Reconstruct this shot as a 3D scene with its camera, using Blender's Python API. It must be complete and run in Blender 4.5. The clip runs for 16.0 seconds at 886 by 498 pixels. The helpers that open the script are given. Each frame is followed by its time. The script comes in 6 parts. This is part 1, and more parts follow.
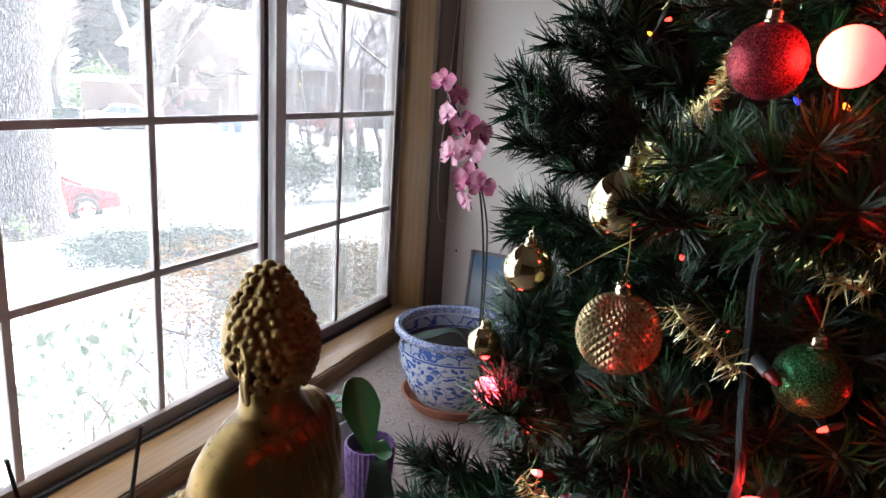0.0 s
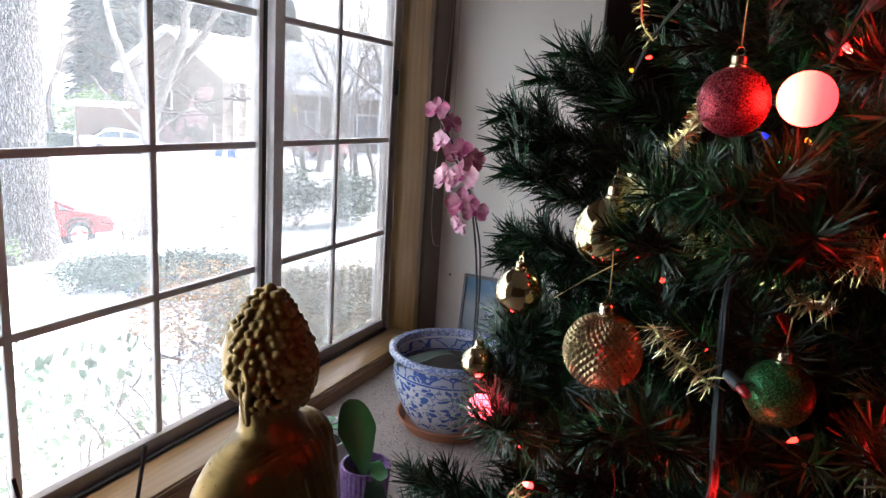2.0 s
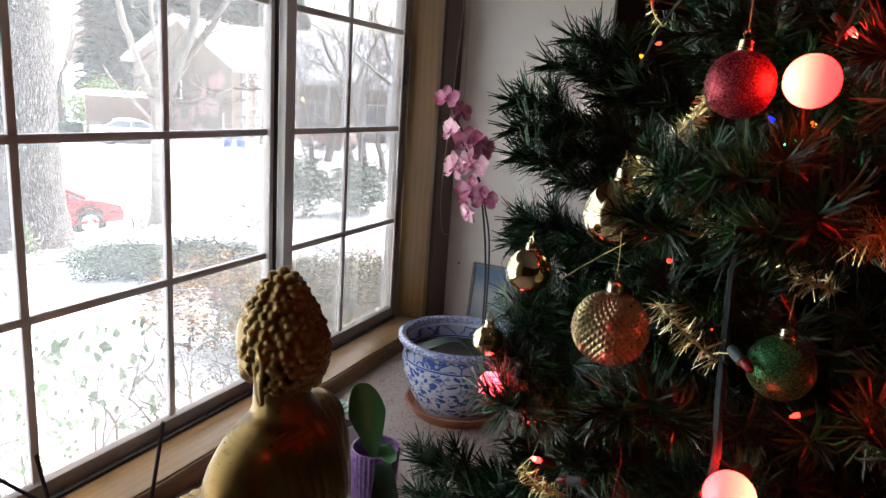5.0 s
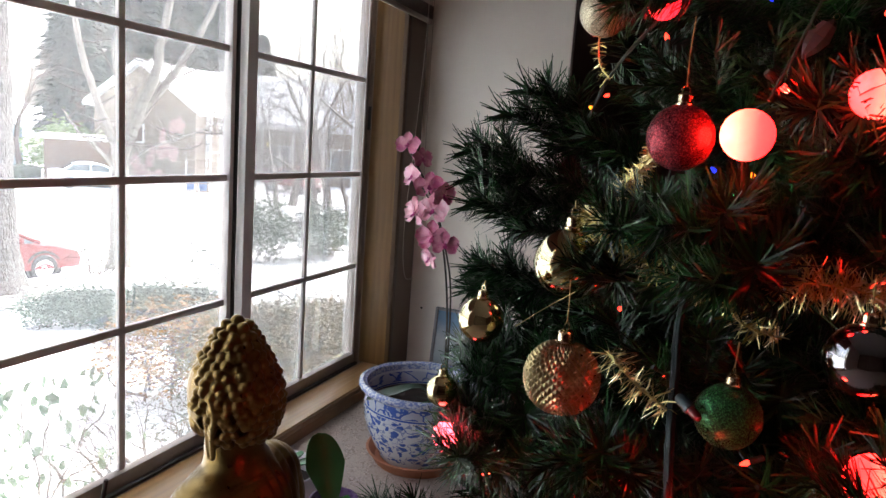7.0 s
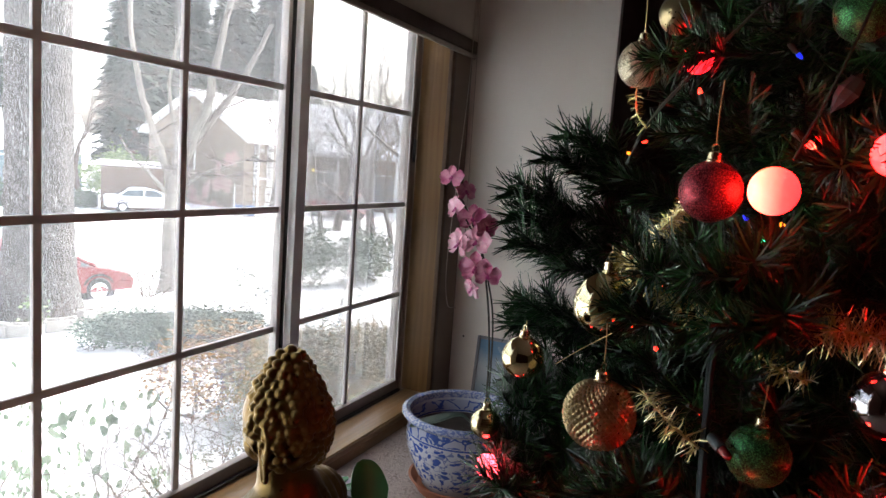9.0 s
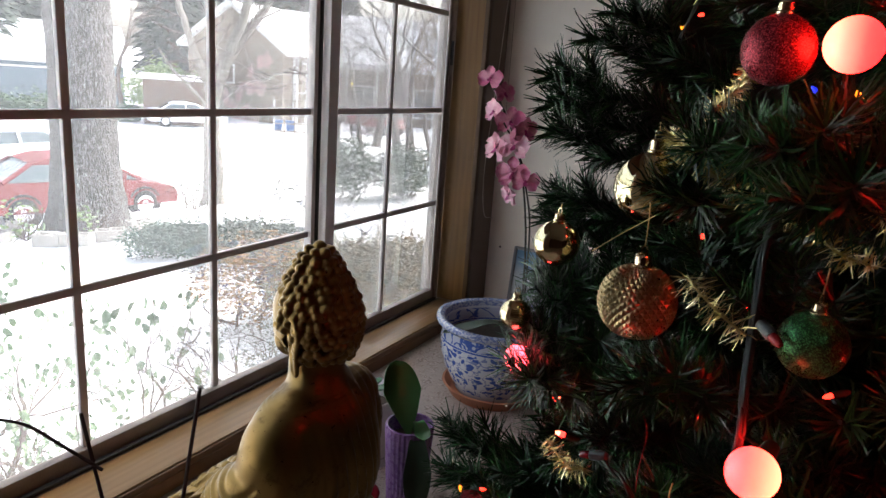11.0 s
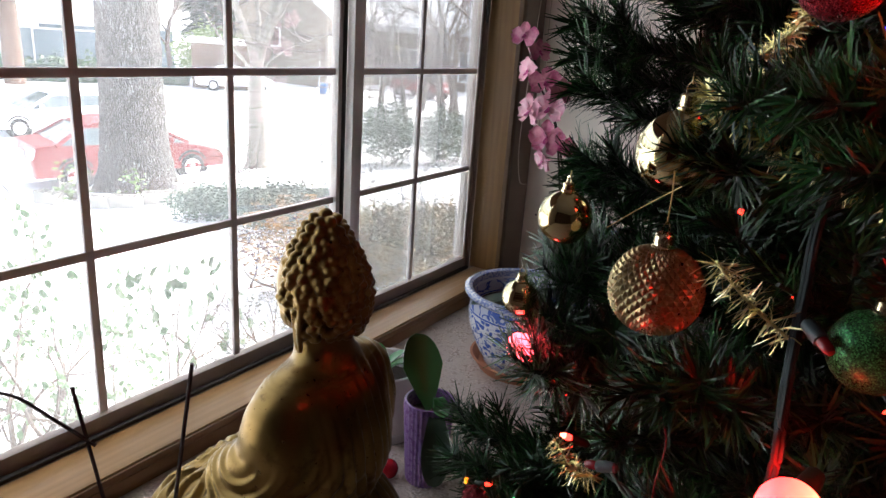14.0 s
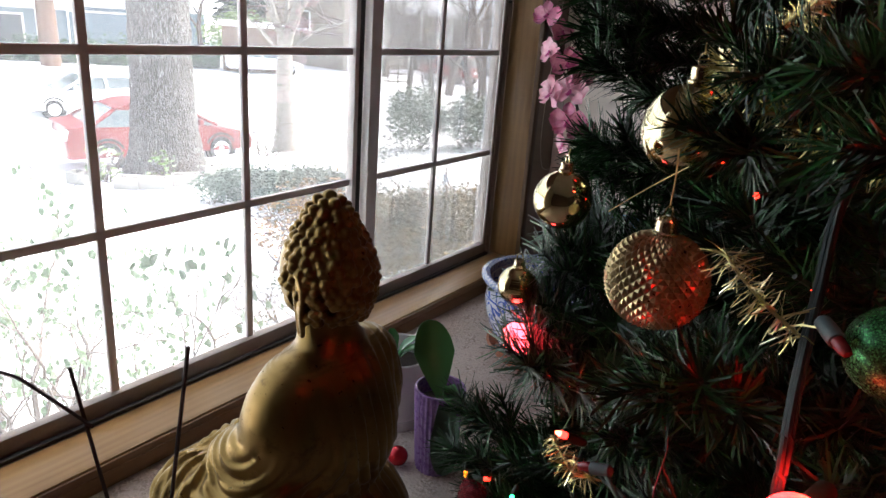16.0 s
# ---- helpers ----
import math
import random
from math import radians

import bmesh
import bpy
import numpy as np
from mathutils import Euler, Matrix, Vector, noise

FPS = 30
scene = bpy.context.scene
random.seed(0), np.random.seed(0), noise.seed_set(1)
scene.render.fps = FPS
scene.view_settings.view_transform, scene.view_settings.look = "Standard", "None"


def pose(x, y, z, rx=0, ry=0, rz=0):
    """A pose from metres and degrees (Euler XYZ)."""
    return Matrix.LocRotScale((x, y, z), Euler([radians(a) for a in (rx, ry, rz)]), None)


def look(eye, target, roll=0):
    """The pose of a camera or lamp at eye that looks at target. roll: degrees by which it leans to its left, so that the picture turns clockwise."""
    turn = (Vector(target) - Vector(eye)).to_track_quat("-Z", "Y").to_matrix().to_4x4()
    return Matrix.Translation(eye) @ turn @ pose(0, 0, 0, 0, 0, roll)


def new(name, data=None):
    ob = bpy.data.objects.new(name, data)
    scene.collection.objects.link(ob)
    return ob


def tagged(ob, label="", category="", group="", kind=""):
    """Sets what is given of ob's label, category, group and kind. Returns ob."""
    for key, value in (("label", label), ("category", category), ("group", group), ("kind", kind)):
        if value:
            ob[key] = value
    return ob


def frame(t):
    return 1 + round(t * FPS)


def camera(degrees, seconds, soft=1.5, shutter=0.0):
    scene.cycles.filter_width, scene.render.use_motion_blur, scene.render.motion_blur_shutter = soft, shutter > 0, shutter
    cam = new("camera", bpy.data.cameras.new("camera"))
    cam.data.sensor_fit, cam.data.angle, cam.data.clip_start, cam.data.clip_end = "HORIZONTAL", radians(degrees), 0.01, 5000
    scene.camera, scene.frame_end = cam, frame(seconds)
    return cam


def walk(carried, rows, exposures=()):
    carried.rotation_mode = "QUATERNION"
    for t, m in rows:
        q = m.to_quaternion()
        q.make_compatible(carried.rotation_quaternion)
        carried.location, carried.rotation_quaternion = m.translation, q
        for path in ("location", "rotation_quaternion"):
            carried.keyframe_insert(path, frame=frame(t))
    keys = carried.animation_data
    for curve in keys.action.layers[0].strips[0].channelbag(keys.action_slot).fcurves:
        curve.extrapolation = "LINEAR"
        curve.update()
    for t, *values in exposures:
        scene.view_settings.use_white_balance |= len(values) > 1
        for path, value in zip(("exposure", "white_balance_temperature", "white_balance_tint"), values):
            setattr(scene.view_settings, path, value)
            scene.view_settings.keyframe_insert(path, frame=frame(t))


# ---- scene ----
SKY, SUN, HAZE, GLOBE, MINI, EXPO = 0.115, 0.62, 0.085, 3.3, 8.0, 3.3
cam = camera(66.4, 16.0, soft=1.45)
PATH = [
    (0, (0.052, 0.043, 0.942), (-0.737, 1.817, 0.46), 3.8),
    (0.5, (0.053, 0.03, 0.945), (-0.687, 1.822, 0.454), 4.4),
    (1, (0.054, 0.025, 0.949), (-0.704, 1.823, 0.508), 4.5),
    (1.5, (0.063, 0.015, 0.948), (-0.704, 1.816, 0.539), 4.7),
    (2, (0.065, 0.008, 0.951), (-0.716, 1.802, 0.539), 3.8),
    (2.5, (0.061, 0.009, 0.949), (-0.767, 1.782, 0.536), 3.3),
    (3, (0.064, 0.001, 0.945), (-0.768, 1.759, 0.479), 2.8),
    (3.5, (0.076, 0.002, 0.943), (-0.708, 1.769, 0.432), 3.8),
    (4, (0.071, -0.007, 0.945), (-0.722, 1.765, 0.462), 3.9),
    (4.2, (0.069, -0.01, 0.946), (-0.732, 1.766, 0.494), 3.9),
    (6.3, (0.074, 0.0, 0.942), (-0.688, 1.799, 0.514), 4.3),
    (6.5, (0.076, 0.002, 0.944), (-0.66, 1.816, 0.537), 4.5),
    (7, (0.079, -0.002, 0.95), (-0.644, 1.837, 0.643), 4.2),
    (7.5, (0.085, -0.004, 0.957), (-0.651, 1.842, 0.731), 4.1),
    (8, (0.09, -0.014, 0.961), (-0.676, 1.821, 0.745), 4.2),
    (8.5, (0.094, -0.031, 0.972), (-0.691, 1.801, 0.8), 4.2),
    (9, (0.091, -0.043, 0.972), (-0.753, 1.753, 0.73), 4.1),
    (9.1, (0.092, -0.049, 0.973), (-0.773, 1.734, 0.704), 4.2),
    (9.5, (0.091, -0.036, 0.957), (-0.806, 1.718, 0.607), 3.8),
    (10, (0.086, -0.021, 0.939), (-0.829, 1.699, 0.487), 3.9),
    (10.2, (0.086, -0.013, 0.936), (-0.825, 1.705, 0.469), 4.2),
    (12.5, (0.082, 0.007, 0.921), (-0.831, 1.705, 0.391), 4.2),
    (13, (0.067, 0.038, 0.91), (-0.951, 1.648, 0.301), 5.3),
    (13.5, (0.08, 0.074, 0.918), (-0.923, 1.693, 0.304), 4.9),
    (14, (0.083, 0.091, 0.92), (-0.918, 1.717, 0.325), 4.1),
    (14.5, (0.075, 0.105, 0.906), (-0.976, 1.694, 0.296), 4.1),
    (15, (0.086, 0.125, 0.898), (-1.018, 1.668, 0.265), 4.4),
    (15.5, (0.087, 0.132, 0.904), (-0.999, 1.682, 0.257), 4.7),
    (16, (0.089, 0.134, 0.91), (-0.967, 1.707, 0.269), 4.3),
]
EXPOSURES = [(t, EXPO + d, kelvin, 10) for t, d, kelvin in (
    (0.0, 0.25, 6050), (1.5, 0.15, 6050), (2.0, 0.05, 6050), (2.5, -0.22, 6050), (3.0, -0.33, 6050), (3.5, -0.5, 6150), (4.0, -0.05, 6300),
    (6.5, -0.15, 6450), (7.5, -0.08, 6450), (9.0, -0.35, 6450), (10.0, -0.65, 6450), (12.5, -0.15, 6450), (16.0, -0.25, 6450))]
walk(cam, [(t, look(eye, target, roll)) for t, eye, target, roll in PATH], EXPOSURES)

# ---- world, sun, exposure ----
world = bpy.data.worlds.new("sky")
scene.world = world
world.use_nodes = True
wn = world.node_tree.nodes
sky = wn.new("ShaderNodeTexSky")
sky.sky_type = "NISHITA"
sky.sun_disc = False
sky.sun_elevation = radians(38)
sky.sun_rotation = radians(8)
sky.air_density, sky.dust_density, sky.ozone_density = 1.0, 6.0, 0.7
wn["Background"].inputs["Strength"].default_value = SKY
veil = wn.new("ShaderNodeHueSaturation")
veil.inputs["Saturation"].default_value = 0.45
world.node_tree.links.new(sky.outputs[0], veil.inputs["Color"])
world.node_tree.links.new(veil.outputs[0], wn["Background"].inputs["Color"])
sun_data = bpy.data.lights.new("sun", "SUN")
sun_data.energy, sun_data.angle, sun_data.color = SUN, radians(20), (1.0, 0.95, 0.88)
sun = new("sun", sun_data)
sun.matrix_world = look((4, 30, 24), (0, 0, 0))


# ---- mesh tools ----
def smooth(me, angle=38):
    me.shade_smooth()
    me.set_sharp_from_angle(angle=radians(angle))


def mesh_of(bm, name, material, angle=38):
    me = bpy.data.meshes.new(name)
    bm.to_mesh(me)
    bm.free()
    for m in material if isinstance(material, (list, tuple)) else [material]:
        me.materials.append(m)
    smooth(me, angle)
    return me


def part(name, bm, material, parent=None, label="", m=None, angle=38):
    """Links a bmesh (or a ready mesh) as one mesh object, under a thing or part if given."""
    me = bm if isinstance(bm, bpy.types.Mesh) else mesh_of(bm, name, material, angle)
    ob = new(name, me)
    if parent:
        ob.parent = parent
    if m is not None:
        ob.matrix_basis = m
    return tagged(ob, label)


def thing(name, m, label, category, group=""):
    ob = new(name)
    ob.empty_display_size = 0.05
    ob.matrix_basis = m
    return tagged(ob, label, category, group)


def box(bm, lo, hi, bevel=0.0, m=None, seg=2):
    r = bmesh.ops.create_cube(bm, size=1.0)
    vs = r["verts"]
    for v in vs:
        v.co = Vector([lo[i] + (v.co[i] + 0.5) * (hi[i] - lo[i]) for i in range(3)])
    if bevel:
        es = {e for v in vs for e in v.link_edges}
        got = bmesh.ops.bevel(bm, geom=list(es), offset=bevel, segments=seg, affect="EDGES", profile=0.5)
        vs = list({v for f in got["faces"] for v in f.verts} | {v for v in vs if v.is_valid})
    if m is not None:
        bmesh.ops.transform(bm, matrix=m, verts=vs)
    return bm


def frame_of(d):
    d = Vector(d).normalized()
    a = Vector((0, 0, 1)) if abs(d.z) < 0.9 else Vector((1, 0, 0))
    u = d.cross(a).normalized()
    return u, d.cross(u).normalized()


def tube(bm, pts, radii, seg=8, cap=True, mat=0):
    """A tube along points; radii one number or one a point."""
    pts = [Vector(p) for p in pts]
    if isinstance(radii, (int, float)):
        radii = [radii] * len(pts)
    rings, u = [], None
    for i, p in enumerate(pts):
        d = (pts[min(i + 1, len(pts) - 1)] - pts[max(i - 1, 0)]).normalized()
        if u is None:
            u, w = frame_of(d)
        else:
            u = (u - d * u.dot(d)).normalized()
            w = d.cross(u)
        rings.append([bm.verts.new(p + (u * math.cos(a) + w * math.sin(a)) * radii[i])
                      for a in (2 * math.pi * k / seg for k in range(seg))])
    for a, b in zip(rings, rings[1:]):
        for k in range(seg):
            bm.faces.new((a[k], a[(k + 1) % seg], b[(k + 1) % seg], b[k])).material_index = mat
    if cap:
        bm.faces.new(rings[0][::-1]).material_index = mat
        bm.faces.new(rings[-1]).material_index = mat
    return bm


def lathe(bm, profile, seg=32, m=None, mat=0):
    """Turns (radius, z) pairs round z."""
    rings = []
    for r, z in profile:
        if r < 1e-5:
            rings.append([bm.verts.new((0, 0, z))])
        else:
            rings.append([bm.verts.new((r * math.cos(2 * math.pi * k / seg), r * math.sin(2 * math.pi * k / seg), z)) for k in range(seg)])
    for a, b in zip(rings, rings[1:]):
        for k in range(seg):
            j = (k + 1) % seg
            q = [a[k % len(a)], a[j % len(a)], b[j % len(b)], b[k % len(b)]]
            q = list(dict.fromkeys(q))
            if len(q) > 2:
                bm.faces.new(q).material_index = mat
    if m is not None:
        bmesh.ops.transform(bm, matrix=m, verts=[v for r in rings for v in r])
    return bm


def ball(bm, c, r, u=24, v=14, scale=(1, 1, 1)):
    got = bmesh.ops.create_uvsphere(bm, u_segments=u, v_segments=v, radius=1.0)
    for w in got["verts"]:
        w.co = Vector(c) + Vector((w.co.x * scale[0], w.co.y * scale[1], w.co.z * scale[2])) * r
    return got["verts"]


def curve_points(ctrl, n):
    """A smooth line through control points."""
    c = [Vector(p) for p in ctrl]
    c = [c[0] * 2 - c[1]] + c + [c[-1] * 2 - c[-2]]
    out = []
    for i in range(1, len(c) - 2):
        for k in range(n):
            t = k / n
            p0, p1, p2, p3 = c[i - 1:i + 3]
            out.append(0.5 * (2 * p1 + (p2 - p0) * t + (2 * p0 - 5 * p1 + 4 * p2 - p3) * t * t + (3 * p1 - p0 - 3 * p2 + p3) * t ** 3))
    out.append(c[-2])
    return out


# ---- materials ----
class Mat:
    """A node material on a Principled shader."""
    def __init__(self, name, rough=0.5, metal=0.0, color=(0.5, 0.5, 0.5)):
        self.m = bpy.data.materials.new(name)
        self.m.use_nodes = True
        self.t = self.m.node_tree
        self.p = self.t.nodes["Principled BSDF"]
        self.p.inputs["Roughness"].default_value = rough
        self.p.inputs["Metallic"].default_value = metal
        self.p.inputs["Base Color"].default_value = (*color, 1)
        self.co = self.node("ShaderNodeTexCoord").outputs["Object"]

    def node(self, kind):
        return self.t.nodes.new(kind)

    def link(self, a, b):
        self.t.links.new(a, b)

    def mapped(self, scale=(1, 1, 1), turn=(0, 0, 0)):
        n = self.node("ShaderNodeMapping")
        n.inputs["Scale"].default_value = scale
        n.inputs["Rotation"].default_value = [radians(a) for a in turn]
        self.link(self.co, n.inputs[0])
        return n.outputs[0]

    def noise(self, scale, detail=4, rough=0.55, vec=None, distort=0.0):
        n = self.node("ShaderNodeTexNoise")
        n.inputs["Scale"].default_value, n.inputs["Detail"].default_value = scale, detail
        n.inputs["Roughness"].default_value, n.inputs["Distortion"].default_value = rough, distort
        self.link(vec or self.co, n.inputs["Vector"])
        return n.outputs["Fac"]

    def voronoi(self, scale, feature="F1", vec=None, out="Distance"):
        n = self.node("ShaderNodeTexVoronoi")
        n.feature = feature
        n.inputs["Scale"].default_value = scale
        self.link(vec or self.co, n.inputs["Vector"])
        return n.outputs[out]

    def ramp(self, fac, stops):
        n = self.node("ShaderNodeValToRGB")
        e = n.color_ramp.elements
        while len(e) < len(stops):
            e.new(0.5)
        for el, (pos, c) in zip(e, stops):
            el.position = pos
            el.color = (*c, 1) if len(c) == 3 else c
        self.link(fac, n.inputs[0])
        return n.outputs[0]

    def grey(self, fac, a, b, lo=0.0, hi=1.0):
        n = self.node("ShaderNodeMapRange")
        n.inputs[1].default_value, n.inputs[2].default_value = a, b
        n.inputs[3].default_value, n.inputs[4].default_value = lo, hi
        self.link(fac, n.inputs[0])
        return n.outputs[0]

    def mix(self, fac, a, b, mode="MIX"):
        n = self.node("ShaderNodeMix")
        n.data_type, n.blend_type = "RGBA", mode
        for sock, v in ((n.inputs[0], fac), (n.inputs[6], a), (n.inputs[7], b)):
            if isinstance(v, (int, float)):
                sock.default_value = v
            elif isinstance(v, tuple):
                sock.default_value = (*v, 1)
            else:
                self.link(v, sock)
        return n.outputs[2]

    def math(self, op, a, b=0.0):
        n = self.node("ShaderNodeMath")
        n.operation = op
        for sock, v in zip(n.inputs, (a, b)):
            if isinstance(v, (int, float)):
                sock.default_value = v
            else:
                self.link(v, sock)
        return n.outputs[0]

    def random(self):
        return self.node("ShaderNodeObjectInfo").outputs["Random"]

    def island(self):
        return self.node("ShaderNodeNewGeometry").outputs["Random Per Island"]

    def color(self, c):
        self.link(c, self.p.inputs["Base Color"])
        return self

    def rough(self, r):
        self.link(r, self.p.inputs["Roughness"])
        return self

    def bump(self, h, dist=0.002, strength=0.6):
        n = self.node("ShaderNodeBump")
        n.inputs["Distance"].default_value, n.inputs["Strength"].default_value = dist, strength
        self.link(h, n.inputs["Height"])
        self.link(n.outputs[0], self.p.inputs["Normal"])
        return self

    def glow(self, color, strength):
        if isinstance(color, tuple):
            self.p.inputs["Emission Color"].default_value = (*color, 1)
        else:
            self.link(color, self.p.inputs["Emission Color"])
        self.p.inputs["Emission Strength"].default_value = strength
        return self

    def set(self, **kw):
        for k, v in kw.items():
            self.p.inputs[k.replace("_", " ")].default_value = v
        return self


def mottled(name, a, b, rough=0.6, metal=0.0, big=3.0, fine=60.0, bump=0.001, strength=0.4, spread=0.12):
    """Two colours mixed by a large and a fine noise, with gloss variation and fine relief."""
    k = Mat(name, rough, metal)
    n1, n2 = k.noise(big, 5), k.noise(fine, 4)
    f = k.math("ADD", k.math("MULTIPLY", n1, 0.6), k.math("MULTIPLY", n2, 0.4))
    k.color(k.ramp(f, [(0.35, a), (0.65, b)]))
    k.rough(k.grey(n2, 0.3, 0.7, max(0.02, rough - spread), min(1.0, rough + spread)))
    k.bump(n2, bump, strength)
    return k


def oak(name, along, light=(0.42, 0.255, 0.11), dark=(0.27, 0.148, 0.056)):
    """Varnished oak with its grain along one axis."""
    k = Mat(name, 0.38)
    st = {"x": (1.2, 14, 14), "y": (14, 1.2, 14), "z": (14, 14, 1.2)}[along]
    fine = {"x": (6, 160, 160), "y": (160, 6, 160), "z": (160, 160, 6)}[along]
    v1, v2 = k.mapped(st), k.mapped(fine)
    n0 = k.noise(1.4, 3, vec=v1, distort=1.6)
    w = k.node("ShaderNodeTexWave")
    w.wave_type, w.bands_direction = "BANDS", {"x": "Z", "y": "X", "z": "X"}[along]
    w.inputs["Scale"].default_value, w.inputs["Distortion"].default_value = 0.9, 9.0
    w.inputs["Detail"].default_value, w.inputs["Detail Scale"].default_value = 3.0, 0.8
    k.link(v1, w.inputs["Vector"])
    n2 = k.noise(1.0, 4, vec=v2)
    f = k.math("ADD", k.math("ADD", k.math("MULTIPLY", w.outputs["Fac"], 0.16), k.math("MULTIPLY", n0, 0.42)), k.math("MULTIPLY", n2, 0.42))
    mid = tuple((a + b) / 2 for a, b in zip(light, dark))
    k.color(k.ramp(f, [(0.25, dark), (0.45, mid), (0.75, light)]))
    k.rough(k.grey(n2, 0.3, 0.7, 0.28, 0.5))
    k.set(Specular_IOR_Level=0.3)
    return k.bump(n2, 0.0006, 0.35).m


# jamb, casing edge, apron and lip take darker oak tones than the sill
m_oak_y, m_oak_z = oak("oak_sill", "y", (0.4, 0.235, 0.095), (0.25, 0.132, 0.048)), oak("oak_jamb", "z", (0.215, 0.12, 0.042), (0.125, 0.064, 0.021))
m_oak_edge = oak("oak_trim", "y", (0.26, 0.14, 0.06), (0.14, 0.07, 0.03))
m_wall = mottled("cream_wall_paint", (0.86, 0.81, 0.715), (0.9, 0.85, 0.76), 0.75, big=2.0, fine=180, bump=0.0008, strength=0.5).m
m_wall_dark = mottled("brown_wall_tone", (0.085, 0.06, 0.05), (0.11, 0.08, 0.065), 0.8, big=2.0, fine=150).m
m_wall_taupe = mottled("taupe_wall_tone", (0.2, 0.15, 0.12), (0.25, 0.19, 0.15), 0.8, big=2.0, fine=150).m
# next three: surfaces out of view, kept dark so less light bounces back
m_wall_mid = mottled("dim_beige_wall", (0.16, 0.13, 0.105), (0.21, 0.17, 0.14), 0.8, big=2.0, fine=150).m
m_wall_tan = mottled("dim_tan_wall", (0.12, 0.1, 0.085), (0.16, 0.135, 0.115), 0.8, big=2.0, fine=150).m
m_ceiling = mottled("dim_grey_ceiling", (0.36, 0.34, 0.31), (0.42, 0.4, 0.37), 0.85, big=2, fine=90, bump=0.002).m
# three tones: stiles and bars, darker frame and rails, lighter meeting stile and bead
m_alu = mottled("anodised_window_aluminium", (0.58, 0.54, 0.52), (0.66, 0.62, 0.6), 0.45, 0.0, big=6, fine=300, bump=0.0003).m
m_alu_dark = mottled("darker_window_aluminium", (0.27, 0.225, 0.2), (0.34, 0.29, 0.26), 0.55, 0.0, big=6, fine=200, bump=0.0004).m
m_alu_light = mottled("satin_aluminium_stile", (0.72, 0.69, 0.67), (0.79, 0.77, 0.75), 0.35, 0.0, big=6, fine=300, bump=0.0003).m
m_rubber = mottled("black_rubber_seal", (0.012, 0.012, 0.012), (0.025, 0.024, 0.023), 0.6, big=20, fine=200).m
m_blind = mottled("roman_blind_fabric", (0.42, 0.36, 0.29), (0.5, 0.44, 0.36), 0.9, big=5, fine=400, bump=0.0006).m
m_blind_bar = mottled("dark_blind_rail", (0.05, 0.035, 0.028), (0.08, 0.055, 0.045), 0.55, big=8, fine=200).m
m_blind_edge = mottled("blind_rail_edge", (0.3, 0.25, 0.2), (0.36, 0.3, 0.25), 0.55, big=8, fine=200).m
m_cord = mottled("blind_cord", (0.5, 0.45, 0.38), (0.6, 0.55, 0.47), 0.8, big=30, fine=900).m

k = Mat("window_glass", 0.0)
k.t.nodes.remove(k.p)
gl, tr, df, mx, mx2 = (k.node(n) for n in ("ShaderNodeBsdfGlossy", "ShaderNodeBsdfTransparent", "ShaderNodeBsdfTranslucent", "ShaderNodeMixShader", "ShaderNodeMixShader"))
gl.inputs["Roughness"].default_value = 0.02
tr.inputs["Color"].default_value = (0.96, 0.97, 0.97, 1)
fr = k.node("ShaderNodeFresnel")
fr.inputs["IOR"].default_value = 1.45
# translucent share of the panes imitates veiling glare from the bright outdoors
glare = k.grey(k.noise(5, 6, 0.65), 0.3, 0.75, HAZE * 0.8, HAZE * 1.2)
k.link(glare, mx2.inputs[0])
k.link(tr.outputs[0], mx2.inputs[1])
k.link(df.outputs[0], mx2.inputs[2])
k.link(k.math("MULTIPLY", fr.outputs[0], 0.4), mx.inputs[0])
k.link(mx2.outputs[0], mx.inputs[1])
k.link(gl.outputs[0], mx.inputs[2])
k.link(mx.outputs[0], k.t.nodes["Material Output"].inputs["Surface"])
m_glass = k.m

k = Mat("grey_beige_carpet", 0.95)
n1, n2, n3 = k.noise(5, 5), k.noise(42, 5), k.noise(170, 3)
k.color(k.mix(k.grey(n2, 0.42, 0.6), k.mix(n1, (0.46, 0.38, 0.32), (0.6, 0.51, 0.44)), k.mix(k.grey(n3, 0.35, 0.65), (0.68, 0.57, 0.49), (0.3, 0.235, 0.195))))
k.bump(k.math("ADD", n3, n2), 0.006, 1.0)
m_carpet = k.m

# ---- the room ----
GROUND_IN = -0.015
GX = -1.21            # plane of the panes
OPEN = (-0.31, 2.372, 0.03, 1.86)   # window opening y0 y1 z0 z1


def slab(name, lo, hi, material, label, category="wall", bevel=0.0):
    return tagged(part(name, box(bmesh.new(), lo, hi, bevel), material), label, category, kind="structure")


slab("floor", (-1.06, -2.2, -0.2), (2.6, 5.2, GROUND_IN), m_carpet, "grey beige carpet on the raised window nook", "floor")
W0, W1 = -1.262, -1.06
slab("wall_west_below", (W0, -2.2, -3.0), (W1, 2.56, OPEN[2] - 0.03), m_wall, "cream wall under the window", "wall")
slab("wall_west_above", (W0, -2.2, OPEN[3]), (W1, 2.56, 2.3), m_wall, "cream wall above the window", "wall")
slab("wall_west_near", (W0, -2.2, OPEN[2] - 0.03), (W1, OPEN[0], OPEN[3]), m_wall, "cream wall beside the window", "wall")
# corner strip in a darker tone than the rest of the window wall
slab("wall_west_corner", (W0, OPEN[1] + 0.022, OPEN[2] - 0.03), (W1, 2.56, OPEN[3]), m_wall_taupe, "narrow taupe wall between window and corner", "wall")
slab("wall_north", (W0, 2.56, -3.0), (-0.477, 2.785, 2.3), m_wall, "cream painted wall beside the window", "wall", 0.004)
